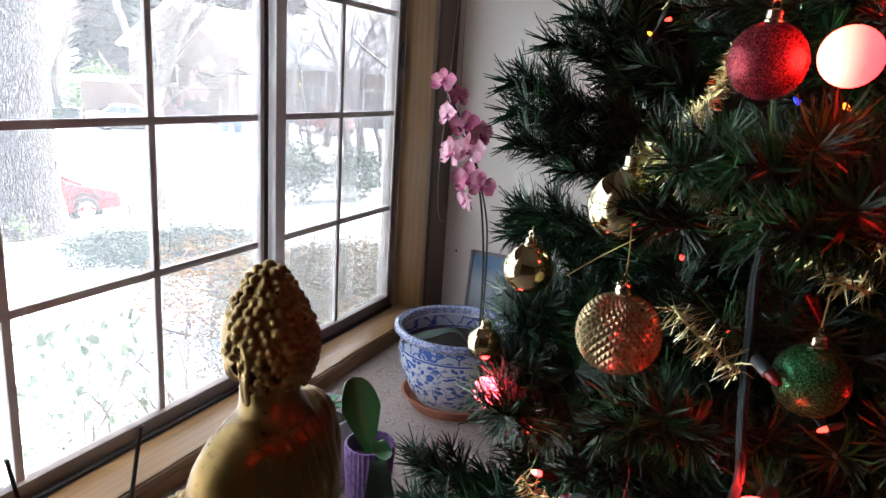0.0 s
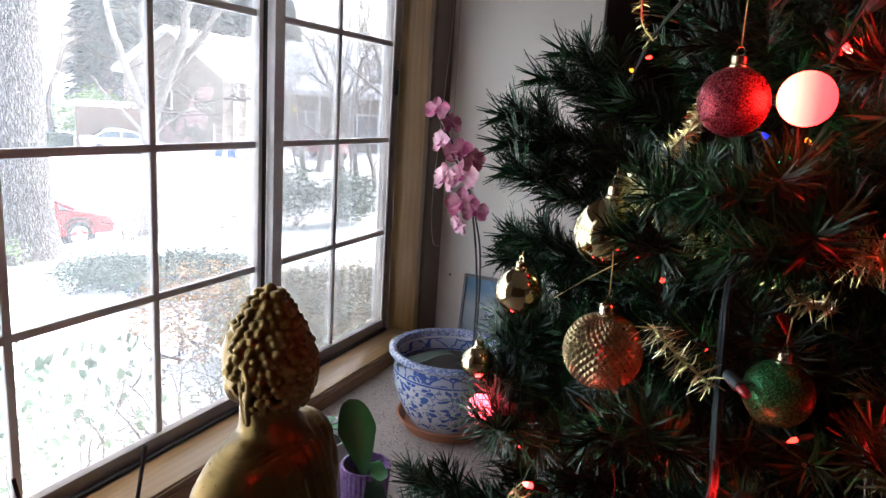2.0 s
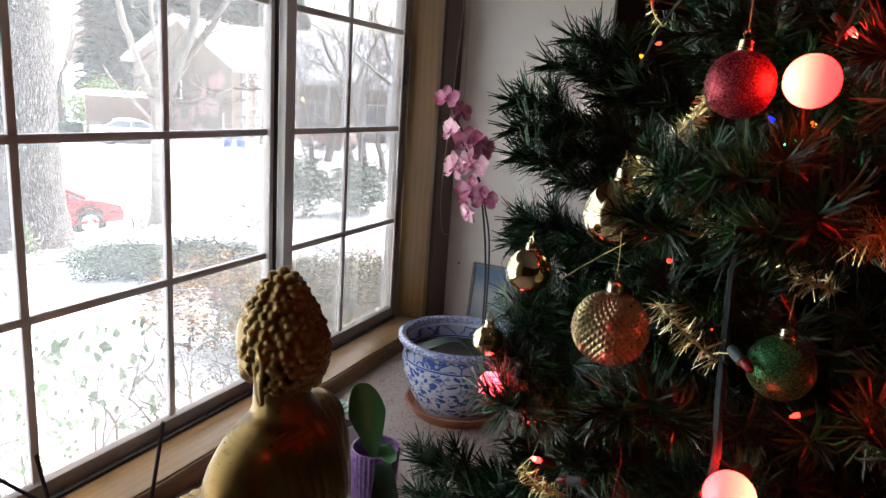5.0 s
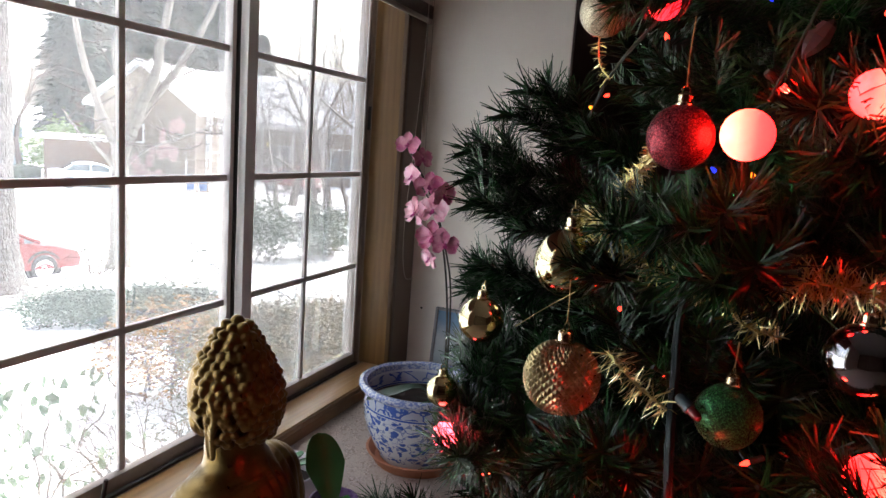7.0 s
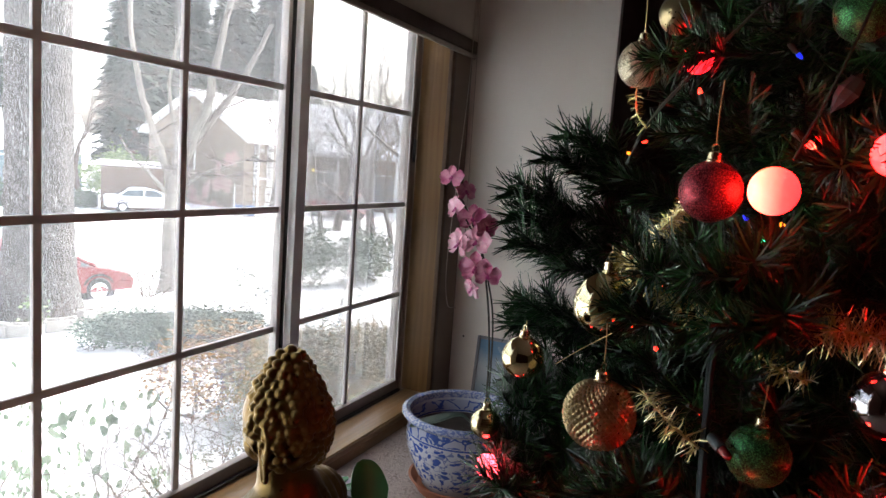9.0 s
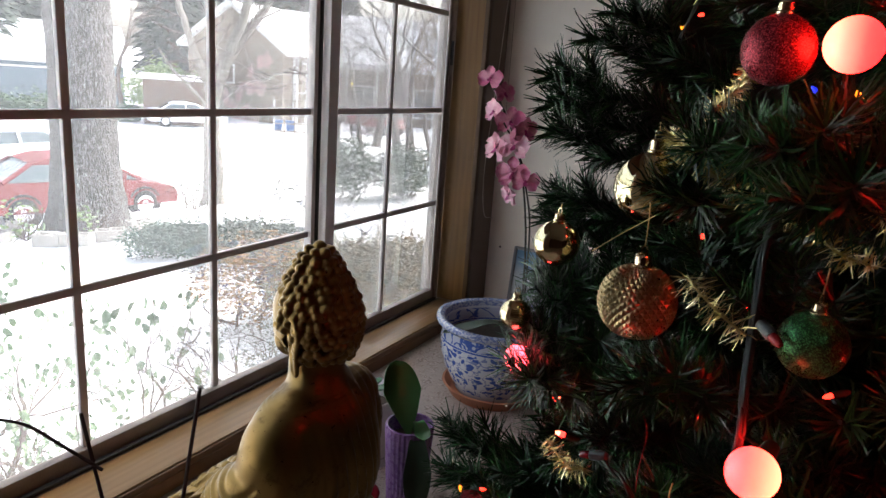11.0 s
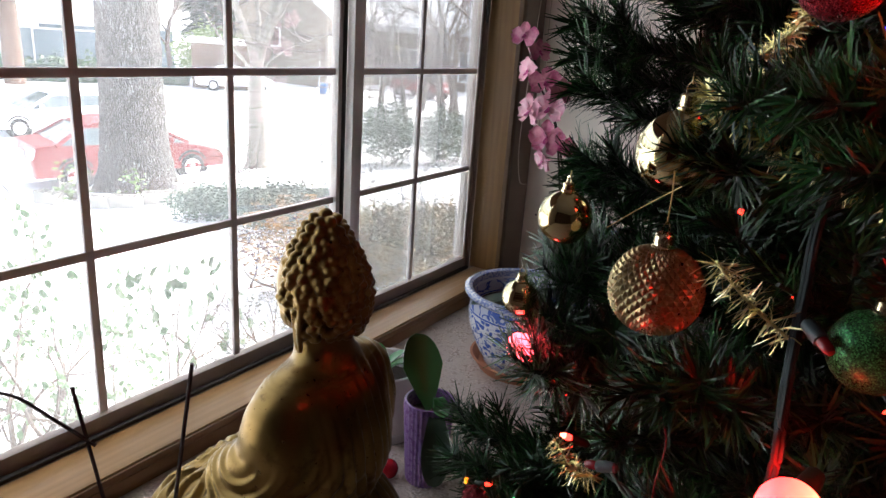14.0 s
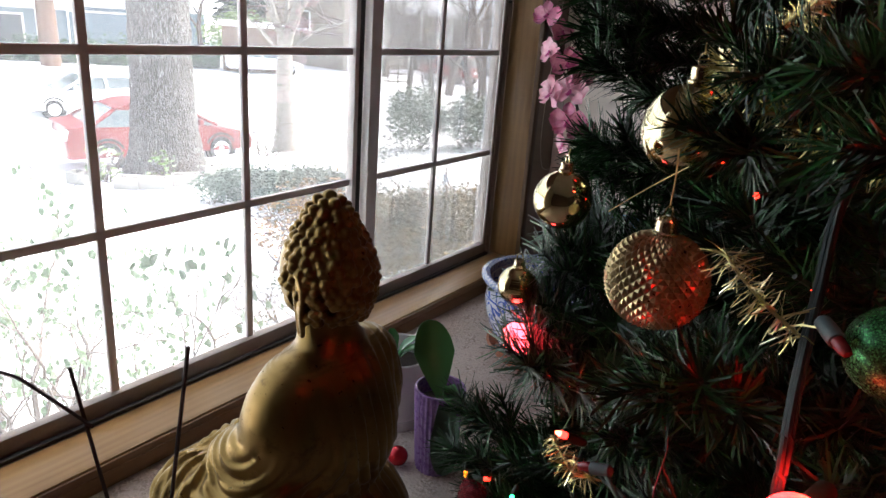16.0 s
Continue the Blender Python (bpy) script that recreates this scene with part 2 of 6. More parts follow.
# thin brown sheet over the end of the cream wall
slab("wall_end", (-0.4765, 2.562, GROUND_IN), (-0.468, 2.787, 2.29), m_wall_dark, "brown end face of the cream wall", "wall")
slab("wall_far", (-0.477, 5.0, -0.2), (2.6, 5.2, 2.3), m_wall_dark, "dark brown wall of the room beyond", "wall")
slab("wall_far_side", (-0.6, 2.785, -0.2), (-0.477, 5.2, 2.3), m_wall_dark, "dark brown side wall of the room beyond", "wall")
# unseen east and south walls and ceiling, darkened to limit the room's bounce
slab("wall_east", (2.6, -2.2, -0.2), (2.75, 5.2, 2.3), m_wall_tan, "unseen east wall, dark tan to cut bounce light", "wall")
slab("wall_south", (W0, -2.35, -0.2), (2.75, -2.2, 2.3), m_wall_mid, "unseen wall behind the viewer, darkened to cut bounce light", "wall")
slab("ceiling", (W0, -2.35, 2.3), (2.75, 5.2, 2.42), m_ceiling, "unseen ceiling, greyed to cut bounce light", "ceiling")

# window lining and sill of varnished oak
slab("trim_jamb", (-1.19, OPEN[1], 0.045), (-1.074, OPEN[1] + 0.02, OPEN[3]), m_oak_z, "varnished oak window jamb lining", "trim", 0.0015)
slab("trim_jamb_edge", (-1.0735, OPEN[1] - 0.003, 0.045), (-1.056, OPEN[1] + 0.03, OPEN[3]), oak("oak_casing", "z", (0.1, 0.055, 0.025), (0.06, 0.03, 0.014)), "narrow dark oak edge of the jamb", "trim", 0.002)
slab("trim_head", (-1.19, OPEN[0], OPEN[3] - 0.02), (-1.058, OPEN[1] - 0.004, OPEN[3] - 0.001), m_oak_y, "varnished oak head lining", "trim")
slab("window_sill", (-1.175, OPEN[0], 0.022), (-1.052, 2.42, 0.045), m_oak_y, "varnished oak window sill board", "sill", 0.003)
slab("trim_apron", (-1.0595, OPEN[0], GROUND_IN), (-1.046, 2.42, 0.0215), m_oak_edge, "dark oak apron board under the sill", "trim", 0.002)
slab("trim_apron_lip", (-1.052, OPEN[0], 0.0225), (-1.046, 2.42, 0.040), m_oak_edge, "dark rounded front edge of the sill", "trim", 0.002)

# sliding window: outer frame, track, sashes with a grid of bars
win = tagged(new("window_1"), "sliding aluminium window with a grid of bars", "window", kind="structure")
bm = bmesh.new()
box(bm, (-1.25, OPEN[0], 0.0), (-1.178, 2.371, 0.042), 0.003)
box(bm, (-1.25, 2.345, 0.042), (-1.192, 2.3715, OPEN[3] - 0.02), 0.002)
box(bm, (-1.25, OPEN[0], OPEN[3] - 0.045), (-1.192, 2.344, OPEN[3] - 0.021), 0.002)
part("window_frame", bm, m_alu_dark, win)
for x0, x1, z1, nm in ((-1.194, -1.1795, 0.052, "track_seal"), (-1.2265, -1.2215, 0.05, "outer_seal")):
    part(nm, box(bmesh.new(), (x0, OPEN[0], 0.0425), (x1, 2.344, z1), 0.002), m_rubber, win)


def sash(y0, y1, bars, xoff, stile, name, near_seal):
    s = tagged(new(name), "", "")
    s.parent = win
    x = GX + xoff
    bm = bmesh.new()
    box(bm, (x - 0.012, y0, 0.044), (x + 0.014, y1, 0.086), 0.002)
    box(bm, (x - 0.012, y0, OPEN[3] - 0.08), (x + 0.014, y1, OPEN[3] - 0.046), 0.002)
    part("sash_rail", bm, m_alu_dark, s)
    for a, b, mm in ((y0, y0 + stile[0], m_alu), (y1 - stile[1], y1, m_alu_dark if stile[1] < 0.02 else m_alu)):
        part("sash_stile", box(bmesh.new(), (x - 0.0125, a, 0.087), (x + 0.0145, b, OPEN[3] - 0.081), 0.003), mm, s)
    for y in bars[0]:
        part("glazing_bar", box(bmesh.new(), (x - 0.006, y - 0.0095, 0.088), (x + 0.005, y + 0.0095, OPEN[3] - 0.082), 0.002), m_alu, s)
    for z in bars[1]:
        part("glazing_bar", box(bmesh.new(), (x - 0.0065, y0 + stile[0], z - 0.0095), (x + 0.0055, y1 - stile[1], z + 0.0095), 0.002), m_alu, s)
    pane = part("pane", box(bmesh.new(), (x - 0.010, y0 + stile[0] - 0.004, 0.084), (x - 0.007, y1 - stile[1] + 0.004, OPEN[3] - 0.079)), m_glass, s)
    pane.visible_shadow = False
    return s


ROWS_Z = (0.447, 0.81, 1.166, 1.525)
sash(-0.305, 1.585, ((0.08, 0.45, 0.82, 1.19), ROWS_Z), 0.0, (0.04, 0.03), "sash", True)
sash(1.60, 2.344, ((1.975,), ROWS_Z), 0.0, (0.045, 0.012), "sash", False)
# black strip over the room face of the left sash's end stile
part("meeting_strip", box(bmesh.new(), (-1.2, 1.5705, 0.087), (-1.1925, 1.5865, OPEN[3] - 0.081), 0.002), m_rubber, win)
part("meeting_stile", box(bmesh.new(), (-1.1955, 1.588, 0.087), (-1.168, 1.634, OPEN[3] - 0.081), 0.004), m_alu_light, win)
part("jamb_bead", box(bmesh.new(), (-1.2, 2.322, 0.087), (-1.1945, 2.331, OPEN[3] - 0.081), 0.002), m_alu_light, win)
k = Mat("insect_screen_mesh", 0.8)
k.t.nodes.remove(k.p)
df, tr, mx = (k.node(n) for n in ("ShaderNodeBsdfDiffuse", "ShaderNodeBsdfTransparent", "ShaderNodeMixShader"))
df.inputs["Color"].default_value = (0.3, 0.29, 0.28, 1)
k.link(k.grey(k.noise(3, 4), 0.3, 0.7, 0.2, 0.27), mx.inputs[0])
k.link(tr.outputs[0], mx.inputs[1])
k.link(df.outputs[0], mx.inputs[2])
k.link(mx.outputs[0], k.t.nodes["Material Output"].inputs["Surface"])
part("insect_screen", box(bmesh.new(), (-1.2435, 1.612, 0.086), (-1.243, 2.34, OPEN[3] - 0.08)), k.m, win, "fine grey insect screen").visible_shadow = False
part("jamb_latch", box(bmesh.new(), (-1.191, 2.338, 0.98), (-1.178, 2.3435, 1.07), 0.003), m_rubber, win)

# blind
blind = thing("window_blind", pose(0, 0, 0), "raised beige fabric blind with dark bottom rail", "blind")
part("fabric", box(bmesh.new(), (-1.036, 0.0, 1.475), (-1.030, 2.525, 2.25), 0.002), m_blind, blind)
part("bottom_rail", box(bmesh.new(), (-1.043, 0.0, 1.425), (-1.024, 2.525, 1.4745), 0.004), m_blind_bar, blind, "dark brown bottom rail")
part("rail_edge", box(bmesh.new(), (-1.041, 0.0, 1.406), (-1.026, 2.525, 1.4245), 0.005), m_blind_edge, blind)
bm = bmesh.new()
tube(bm, curve_points([(-1.022, 2.505, 2.2), (-1.018, 2.507, 1.45), (-1.012, 2.50, 1.0), (-1.0, 2.48, 0.7), (-0.985, 2.45, 0.55)], 8), 0.0014, 6)
part("pull_cord", bm, m_cord, blind)
bm = bmesh.new()
tube(bm, curve_points([(-1.022, 2.46, 2.2), (-1.02, 2.462, 1.45), (-1.03, 2.44, 1.0), (-1.04, 2.41, 0.6), (-1.035, 2.43, 0.42), (-1.01, 2.46, 0.4)], 8), 0.0014, 6)
part("pull_cord", bm, m_cord, blind)

# ---- outside ----
m_snow = mottled("snow", (0.8, 0.82, 0.86), (0.9, 0.91, 0.93), 0.75, big=0.25, fine=3.0, bump=0.08, strength=0.5).m


def lie(x, y):
    """Height of the yard and street."""
    d = -x
    pts = ((0, -1.2), (1.3, -1.25), (10.4, -1.86), (14.0, -2.72), (17.0, -2.95), (24, -3.05), (34, -2.95), (60, -2.3), (400, 6.0))
    for (a, za), (b, zb) in zip(pts, pts[1:]):
        if d <= b:
            z = za + (zb - za) * max(0.0, (d - a)) / (b - a)
            break
    else:
        z = pts[-1][1]
    return z + 0.05 * noise.noise((x * 0.35, y * 0.35, 0)) + 0.03 * noise.noise((x * 1.4, y * 1.4, 3))


def sheet():
    xs = [-1.33 - 0.28 * i for i in range(60)]
    while xs[-1] > -420:
        xs.append(xs[-1] * 1.12)
    ys = [-400, -200, -100, -50, -25, -12] + [-6 + 0.4 * i for i in range(90)] + [32, 36, 41, 48, 56, 66, 80, 100, 140, 200, 300, 420]
    vs = [(x, y, lie(x, y)) for x in xs for y in ys]
    n = len(ys)
    fs = [(i * n + j, i * n + j + 1, (i + 1) * n + j + 1, (i + 1) * n + j) for i in range(len(xs) - 1) for j in range(n - 1)]
    me = bpy.data.meshes.new("ground")
    me.from_pydata(vs, [], fs)
    me.materials.append(m_snow)
    me.flip_normals()
    smooth(me, 180)
    return tagged(new("ground", me), "snow-covered yard and street", "snow", kind="structure")


sheet()


def polar(az, r, dz=0.0):
    """A place on the ground by bearing from the room's origin and distance."""
    x, y = -r * math.sin(radians(az)), r * math.cos(radians(az))
    return Vector((x, y, lie(x, y) + dz))


# fir trunk beside the street
k = Mat("fir_bark", 0.9)
v = k.mapped((1, 1, 0.22))
c = k.voronoi(30, "DISTANCE_TO_EDGE", v)
n1, n2, n3 = k.noise(45, 5), k.noise(1.5, 3), k.noise(16, 5, 0.7, v, 1.5)
h = k.math("ADD", k.math("MULTIPLY", k.grey(c, 0, 0.2), 0.5), k.math("ADD", n3, k.math("MULTIPLY", n1, 0.3)))
fl = k.grey(k.noise(46, 2, 0.6, k.mapped((1, 1, 0.32))), 0.585, 0.65)
k.color(k.mix(k.math("MULTIPLY", fl, 0.42), k.ramp(h, [(0.45, (0.022, 0.019, 0.018)), (0.8, (0.042, 0.036, 0.034)), (1.15, (0.09, 0.08, 0.075))]), (0.62, 0.63, 0.65)))
k.bump(h, 0.045, 1.0)
m_fir_bark = k.m


def trunk_mesh(height, r0, r1, flare, seg=48, rings=70, rough=0.03, seed=0):
    bm = bmesh.new()
    rows = []
    for i in range(rings):
        z = height * (i / (rings - 1)) ** 1.3 - 0.25
        r = r1 + (r0 - r1) * max(0, 1 - z / height) + flare * math.exp(-max(z, 0) * 2.2)
        row = []
        for j in range(seg):
            a = 2 * math.pi * j / seg
            q = Vector((math.cos(a) * 9, math.sin(a) * 9, z * 2.2 + seed))
            rr = r * (1 + rough * noise.noise(q) + rough * 1.1 * noise.noise(q * 2.1)) + flare * 0.5 * math.exp(-max(z, 0) * 3) * noise.noise((math.cos(a) * 2, math.sin(a) * 2, seed))
            row.append(bm.verts.new((rr * math.cos(a), rr * math.sin(a), z)))
        rows.append(row)
    for a, b in zip(rows, rows[1:]):
        for j in range(seg):
            bm.faces.new((a[j], a[(j + 1) % seg], b[(j + 1) % seg], b[j]))
    return bm


p = polar(56.15, 12.2)
fir = thing("fir_tree", Matrix.Translation(p), "huge old fir with deeply furrowed grey bark", "tree")
part("trunk", trunk_mesh(11, 0.485, 0.40, 0.19, rough=0.06), m_fir_bark, fir, angle=60)


# cement planter blocks round its foot
m_block = mottled("cement_block", (0.27, 0.255, 0.23), (0.36, 0.345, 0.32), 0.9, big=6, fine=70, bump=0.004).m


def block_mesh():
    bm = bmesh.new()
    box(bm, (-0.2, -0.1, 0.0), (0.2, -0.07, 0.19), 0.006)
    box(bm, (-0.2, 0.07, 0.0), (0.2, 0.1, 0.19), 0.006)
    for x in (-0.2, -0.015, 0.17):
        box(bm, (x, -0.0699, 0.0), (x + 0.03, 0.0699, 0.19), 0.006)
    return mesh_of(bm, "cement_block", m_block)


me_block = block_mesh()
for az, r, turn in ((62.3, 11.35, 12), (58.9, 10.75, 24), (57.1, 10.6, 36), (54.7, 10.75, 58), (52.6, 11.3, 84), (61.2, 12.2, 150)):
    q = polar(az, r, -0.02)
    part("cement_block", me_block, None, m=pose(q.x, q.y, q.z, random.uniform(-4, 4), random.uniform(-4, 4), turn))
    tagged(scene.collection.objects[-1], "weathered hollow cement block in the snow", "cement block", "blocks round the fir")


# twigs and branching
def grow(bm, p, d, length, r, level, rng, bend=0.25, split=(2, 3), shrink=0.66, up=0.1, tips=None, seg=6):
    pts, radii = [p], [r]
    n = 5
    for i in range(n):
        d = (d + Vector([rng.gauss(0, bend) * 0.4 for _ in range(3)]) + Vector((0, 0, up * 0.3))).normalized()
        p = p + d * (length / n)
        pts.append(p)
        radii.append(max(r * (1 - 0.45 * (i + 1) / n), 0.002))
        if level > 0 and i >= 1 and rng.random() < 0.5:
            u, w = frame_of(d)
            a = rng.uniform(0, 6.28)
            grow(bm, p, (d * 0.55 + (u * math.cos(a) + w * math.sin(a)) * 0.75).normalized(), length * shrink * 0.8, radii[-1] * 0.5, level - 1, rng, bend, split, shrink, up, tips, max(3, seg - 1))
    tube(bm, pts, radii, seg, cap=False)
    if level > 0:
        for _ in range(rng.randint(*split)):
            u, w = frame_of(d)
            a = rng.uniform(0, 6.28)
            s = rng.uniform(0.35, 0.7)
            grow(bm, p, (d + (u * math.cos(a) + w * math.sin(a)) * s).normalized(), length * shrink * rng.uniform(0.8, 1.15), radii[-1] * 0.8, level - 1, rng, bend, split, shrink, up, tips, max(3, seg - 1))
    elif tips is not None:
        tips.append((p, d))


k = Mat("birch_bark", 0.75)
v = k.mapped((1, 1, 6))
n1, n2 = k.noise(5, 5, vec=v), k.noise(2.2, 4)
k.color(k.mix(k.grey(n1, 0.55, 0.66), k.mix(n2, (0.19, 0.17, 0.145), (0.31, 0.285, 0.25)), (0.1, 0.088, 0.075)))
k.bump(n1, 0.01, 0.6)
m_birch = k.m
m_twig = mottled("brown_twigs", (0.06, 0.045, 0.037), (0.13, 0.1, 0.085), 0.85, big=1.0, fine=20).m
m_dark_twig = mottled("dark_shrub_stems", (0.1, 0.08, 0.07), (0.17, 0.14, 0.12), 0.85, big=3.0, fine=60).m

p = polar(47.1, 14.0)
birch = thing("birch_tree", Matrix.Translation(p), "bare pale-barked birch with forked limbs", "tree")
rng = random.Random(5)
ACROSS = Vector((math.cos(radians(47.1)), math.sin(radians(47.1)), 0))
AWAY = Vector((-ACROSS.y, ACROSS.x, 0))
bm = bmesh.new()
tube(bm, [(0, 0, -0.2), (0, 0, 0.0), (0.01, 0.0, 0.15), (0.02, 0.02, 0.5), (-0.02, 0.0, 1.2), (0.0, 0.02, 1.8), (0.02, 0.02, 2.3)], [0.32, 0.27, 0.215, 0.185, 0.165, 0.155, 0.13], 18, cap=False)
for v in bm.verts:
    v.co += Vector((v.co.x, v.co.y, 0)) * 0.25 * noise.noise(v.co * 4)
part("trunk", bm, m_birch, birch)
for line, r0, r1, sprays in (([(0, 0, 2.1), (-0.25, 0.1, 2.75), (-0.5, 0.1, 3.5), (-0.72, 0.0, 4.5), (-0.82, 0.1, 5.8)], 0.085, 0.035, 9),
                             ([(0.02, 0, 2.1), (0.33, -0.1, 2.95), (0.6, -0.1, 3.75), (0.76, 0.0, 4.6), (1.0, 0.1, 5.8)], 0.115, 0.055, 10),
                             ([(0.2, 0.0, 2.6), (0.62, 0.3, 3.3), (1.06, 0.4, 3.9), (1.4, 0.4, 4.5), (1.8, 0.4, 5.4)], 0.095, 0.045, 9),
                             ([(0, 0.1, 2.15), (0.06, 0.3, 3.0), (-0.1, 0.35, 4.0), (0.12, 0.3, 5.3)], 0.05, 0.025, 7),
                             ([(0.05, 0, 1.9), (0.5, -0.2, 2.3), (1.1, -0.3, 2.55), (1.8, -0.3, 2.9)], 0.04, 0.012, 10),
                             ([(-0.03, 0, 1.75), (-0.35, -0.1, 2.25), (-0.65, -0.1, 2.5), (-0.9, -0.1, 2.9)], 0.04, 0.012, 8)):
    pts = [ACROSS * a + AWAY * b + Vector((0, 0, c)) for a, b, c in line]
    pts = curve_points(pts, 6)
    pts = [q + Vector([rng.gauss(0, 0.012) for _ in range(3)]) for q in pts]
    bm = bmesh.new()
    tube(bm, pts, [r0 + (r1 - r0) * i / (len(pts) - 1) for i in range(len(pts))], 9, cap=False)
    limb = part("limb", bm, m_birch, birch)
    bm = bmesh.new()
    for i in range(sprays):
        q = pts[int(len(pts) * (0.25 + 0.72 * i / sprays))]
        d = Vector((rng.gauss(0, 1), rng.gauss(0, 1), rng.uniform(-0.1, 0.9))).normalized()
        grow(bm, q, d, rng.uniform(0.5, 0.95), rng.uniform(0.01, 0.02), 3, rng, 0.35, (1, 2), 0.62, 0.05, seg=4)
    part("twigs", bm, m_twig, limb)

# bare yard trees further along the street
for az, r, h, sd in ((35.0, 24.0, 2.4, 11), (31.5, 26.0, 2.2, 13), (53.6, 47.0, 3.8, 17), (37.5, 34.0, 3.0, 23), (29.5, 30, 2.6, 29), (39.5, 47.0, 4.2, 31), (33.0, 49, 4.0, 37), (28.8, 46, 4.2, 41), (30.9, 30, 4.0, 53), (28.6, 27, 3.6, 57), (34.2, 38, 4.6, 59), (32.3, 33, 4.2, 61)):
    rng = random.Random(sd)
    t = thing("bare_tree", Matrix.Translation(polar(az, r)), "bare leafless street tree with fine twigs", "tree", "bare trees along the street")
    bm = bmesh.new()
    grow(bm, Vector((0, 0, -0.1)), Vector((0, 0, 1)), h, h * 0.055, 5, rng, 0.25, (2, 3) if h < 3.5 else (2, 2), 0.68, 0.15, seg=5)
    part("trunk", bm, m_twig, t)

# conifers behind the houses
m_red_bark = mottled("reddish_bark", (0.09, 0.05, 0.035), (0.15, 0.09, 0.065), 0.9, big=1.0, fine=12, bump=0.03).m
m_fir_needles = mottled("fir_foliage", (0.012, 0.024, 0.017), (0.035, 0.055, 0.036), 0.8, big=0.6, fine=6, bump=0.05).m


def conifer(az, r, h, w, seed):
    rng, low = random.Random(seed), 0.3 if seed == 9 else 0.12
    t = thing("conifer", Matrix.Translation(polar(az, r)), "tall dark green conifer dusted with snow", "tree", "conifers behind the houses")
    part("trunk", tube(bmesh.new(), [(0, 0, -0.3), (0, 0, h * 0.5), (0, 0, h)], [h * 0.03, h * 0.02, 0.02], 10), m_red_bark, t)
    vs, fs = [], []
    for i in range(4600):
        f = rng.random() ** 0.8
        z = h * (low + (1 - low) * f)
        a = rng.uniform(0, 6.283)
        R = w * (1 - f) ** 0.75 * (0.75 + 0.35 * noise.noise((math.cos(a) * 2, math.sin(a) * 2, z * 0.5 + seed))) + 0.15
        rr = R * math.sqrt(rng.uniform(0.25, 1.0))
        c = Vector((rr * math.cos(a), rr * math.sin(a), z - rr * 0.25))
        o = Vector((math.cos(a), math.sin(a), rng.uniform(-0.7, 0.1)))
        s = rng.uniform(0.3, 0.75) * h / 16
        u = Vector((-math.sin(a), math.cos(a), rng.uniform(-0.3, 0.3)))
        b = len(vs)
        vs += [c - o * s * 0.4, c + u * s * 0.42 + o * s * 0.2, c + o * s, c - u * s * 0.42 + o * s * 0.2, c + Vector((0, 0, 0.25 * s))]
        fs += [(b, b + 1, b + 4), (b + 1, b + 2, b + 4), (b + 2, b + 3, b + 4), (b + 3, b, b + 4)]
    me = bpy.data.meshes.new("crown")
    me.from_pydata([tuple(q) for q in vs], [], fs)
    me.materials.append(m_fir_needles)
    part("crown", me, None, t)


for a in ((50.1, 62, 20, 2.6, 1), (49.5, 66, 24, 4.6, 2), (46.5, 72, 24, 4.8, 3), (43.0, 75, 23, 4.5, 4), (60.4, 62, 18, 4.0, 5), (40.0, 80, 24, 4.8, 6), (66.5, 66, 19, 4, 7), (64.0, 42, 17, 3.4, 9), (37.0, 90, 15, 4.2, 10)):
    conifer(*a)


# houses
m_brick_far = mottled("tan_siding", (0.27, 0.225, 0.183), (0.34, 0.285, 0.23), 0.85, big=0.6, fine=8, bump=0.01).m
m_blue_side = mottled("blue_grey_siding", (0.13, 0.175, 0.21), (0.17, 0.22, 0.26), 0.8, big=0.6, fine=8, bump=0.01).m
m_white_trim = mottled("white_house_trim", (0.68, 0.68, 0.67), (0.78, 0.78, 0.77), 0.6, big=2, fine=20).m
m_brown_side = mottled("brown_siding", (0.1, 0.068, 0.05), (0.15, 0.105, 0.078), 0.85, big=0.6, fine=8).m
m_far_glass = mottled("dark_window_pane", (0.05, 0.06, 0.07), (0.1, 0.115, 0.13), 0.12, big=1, fine=4, bump=0.0).m


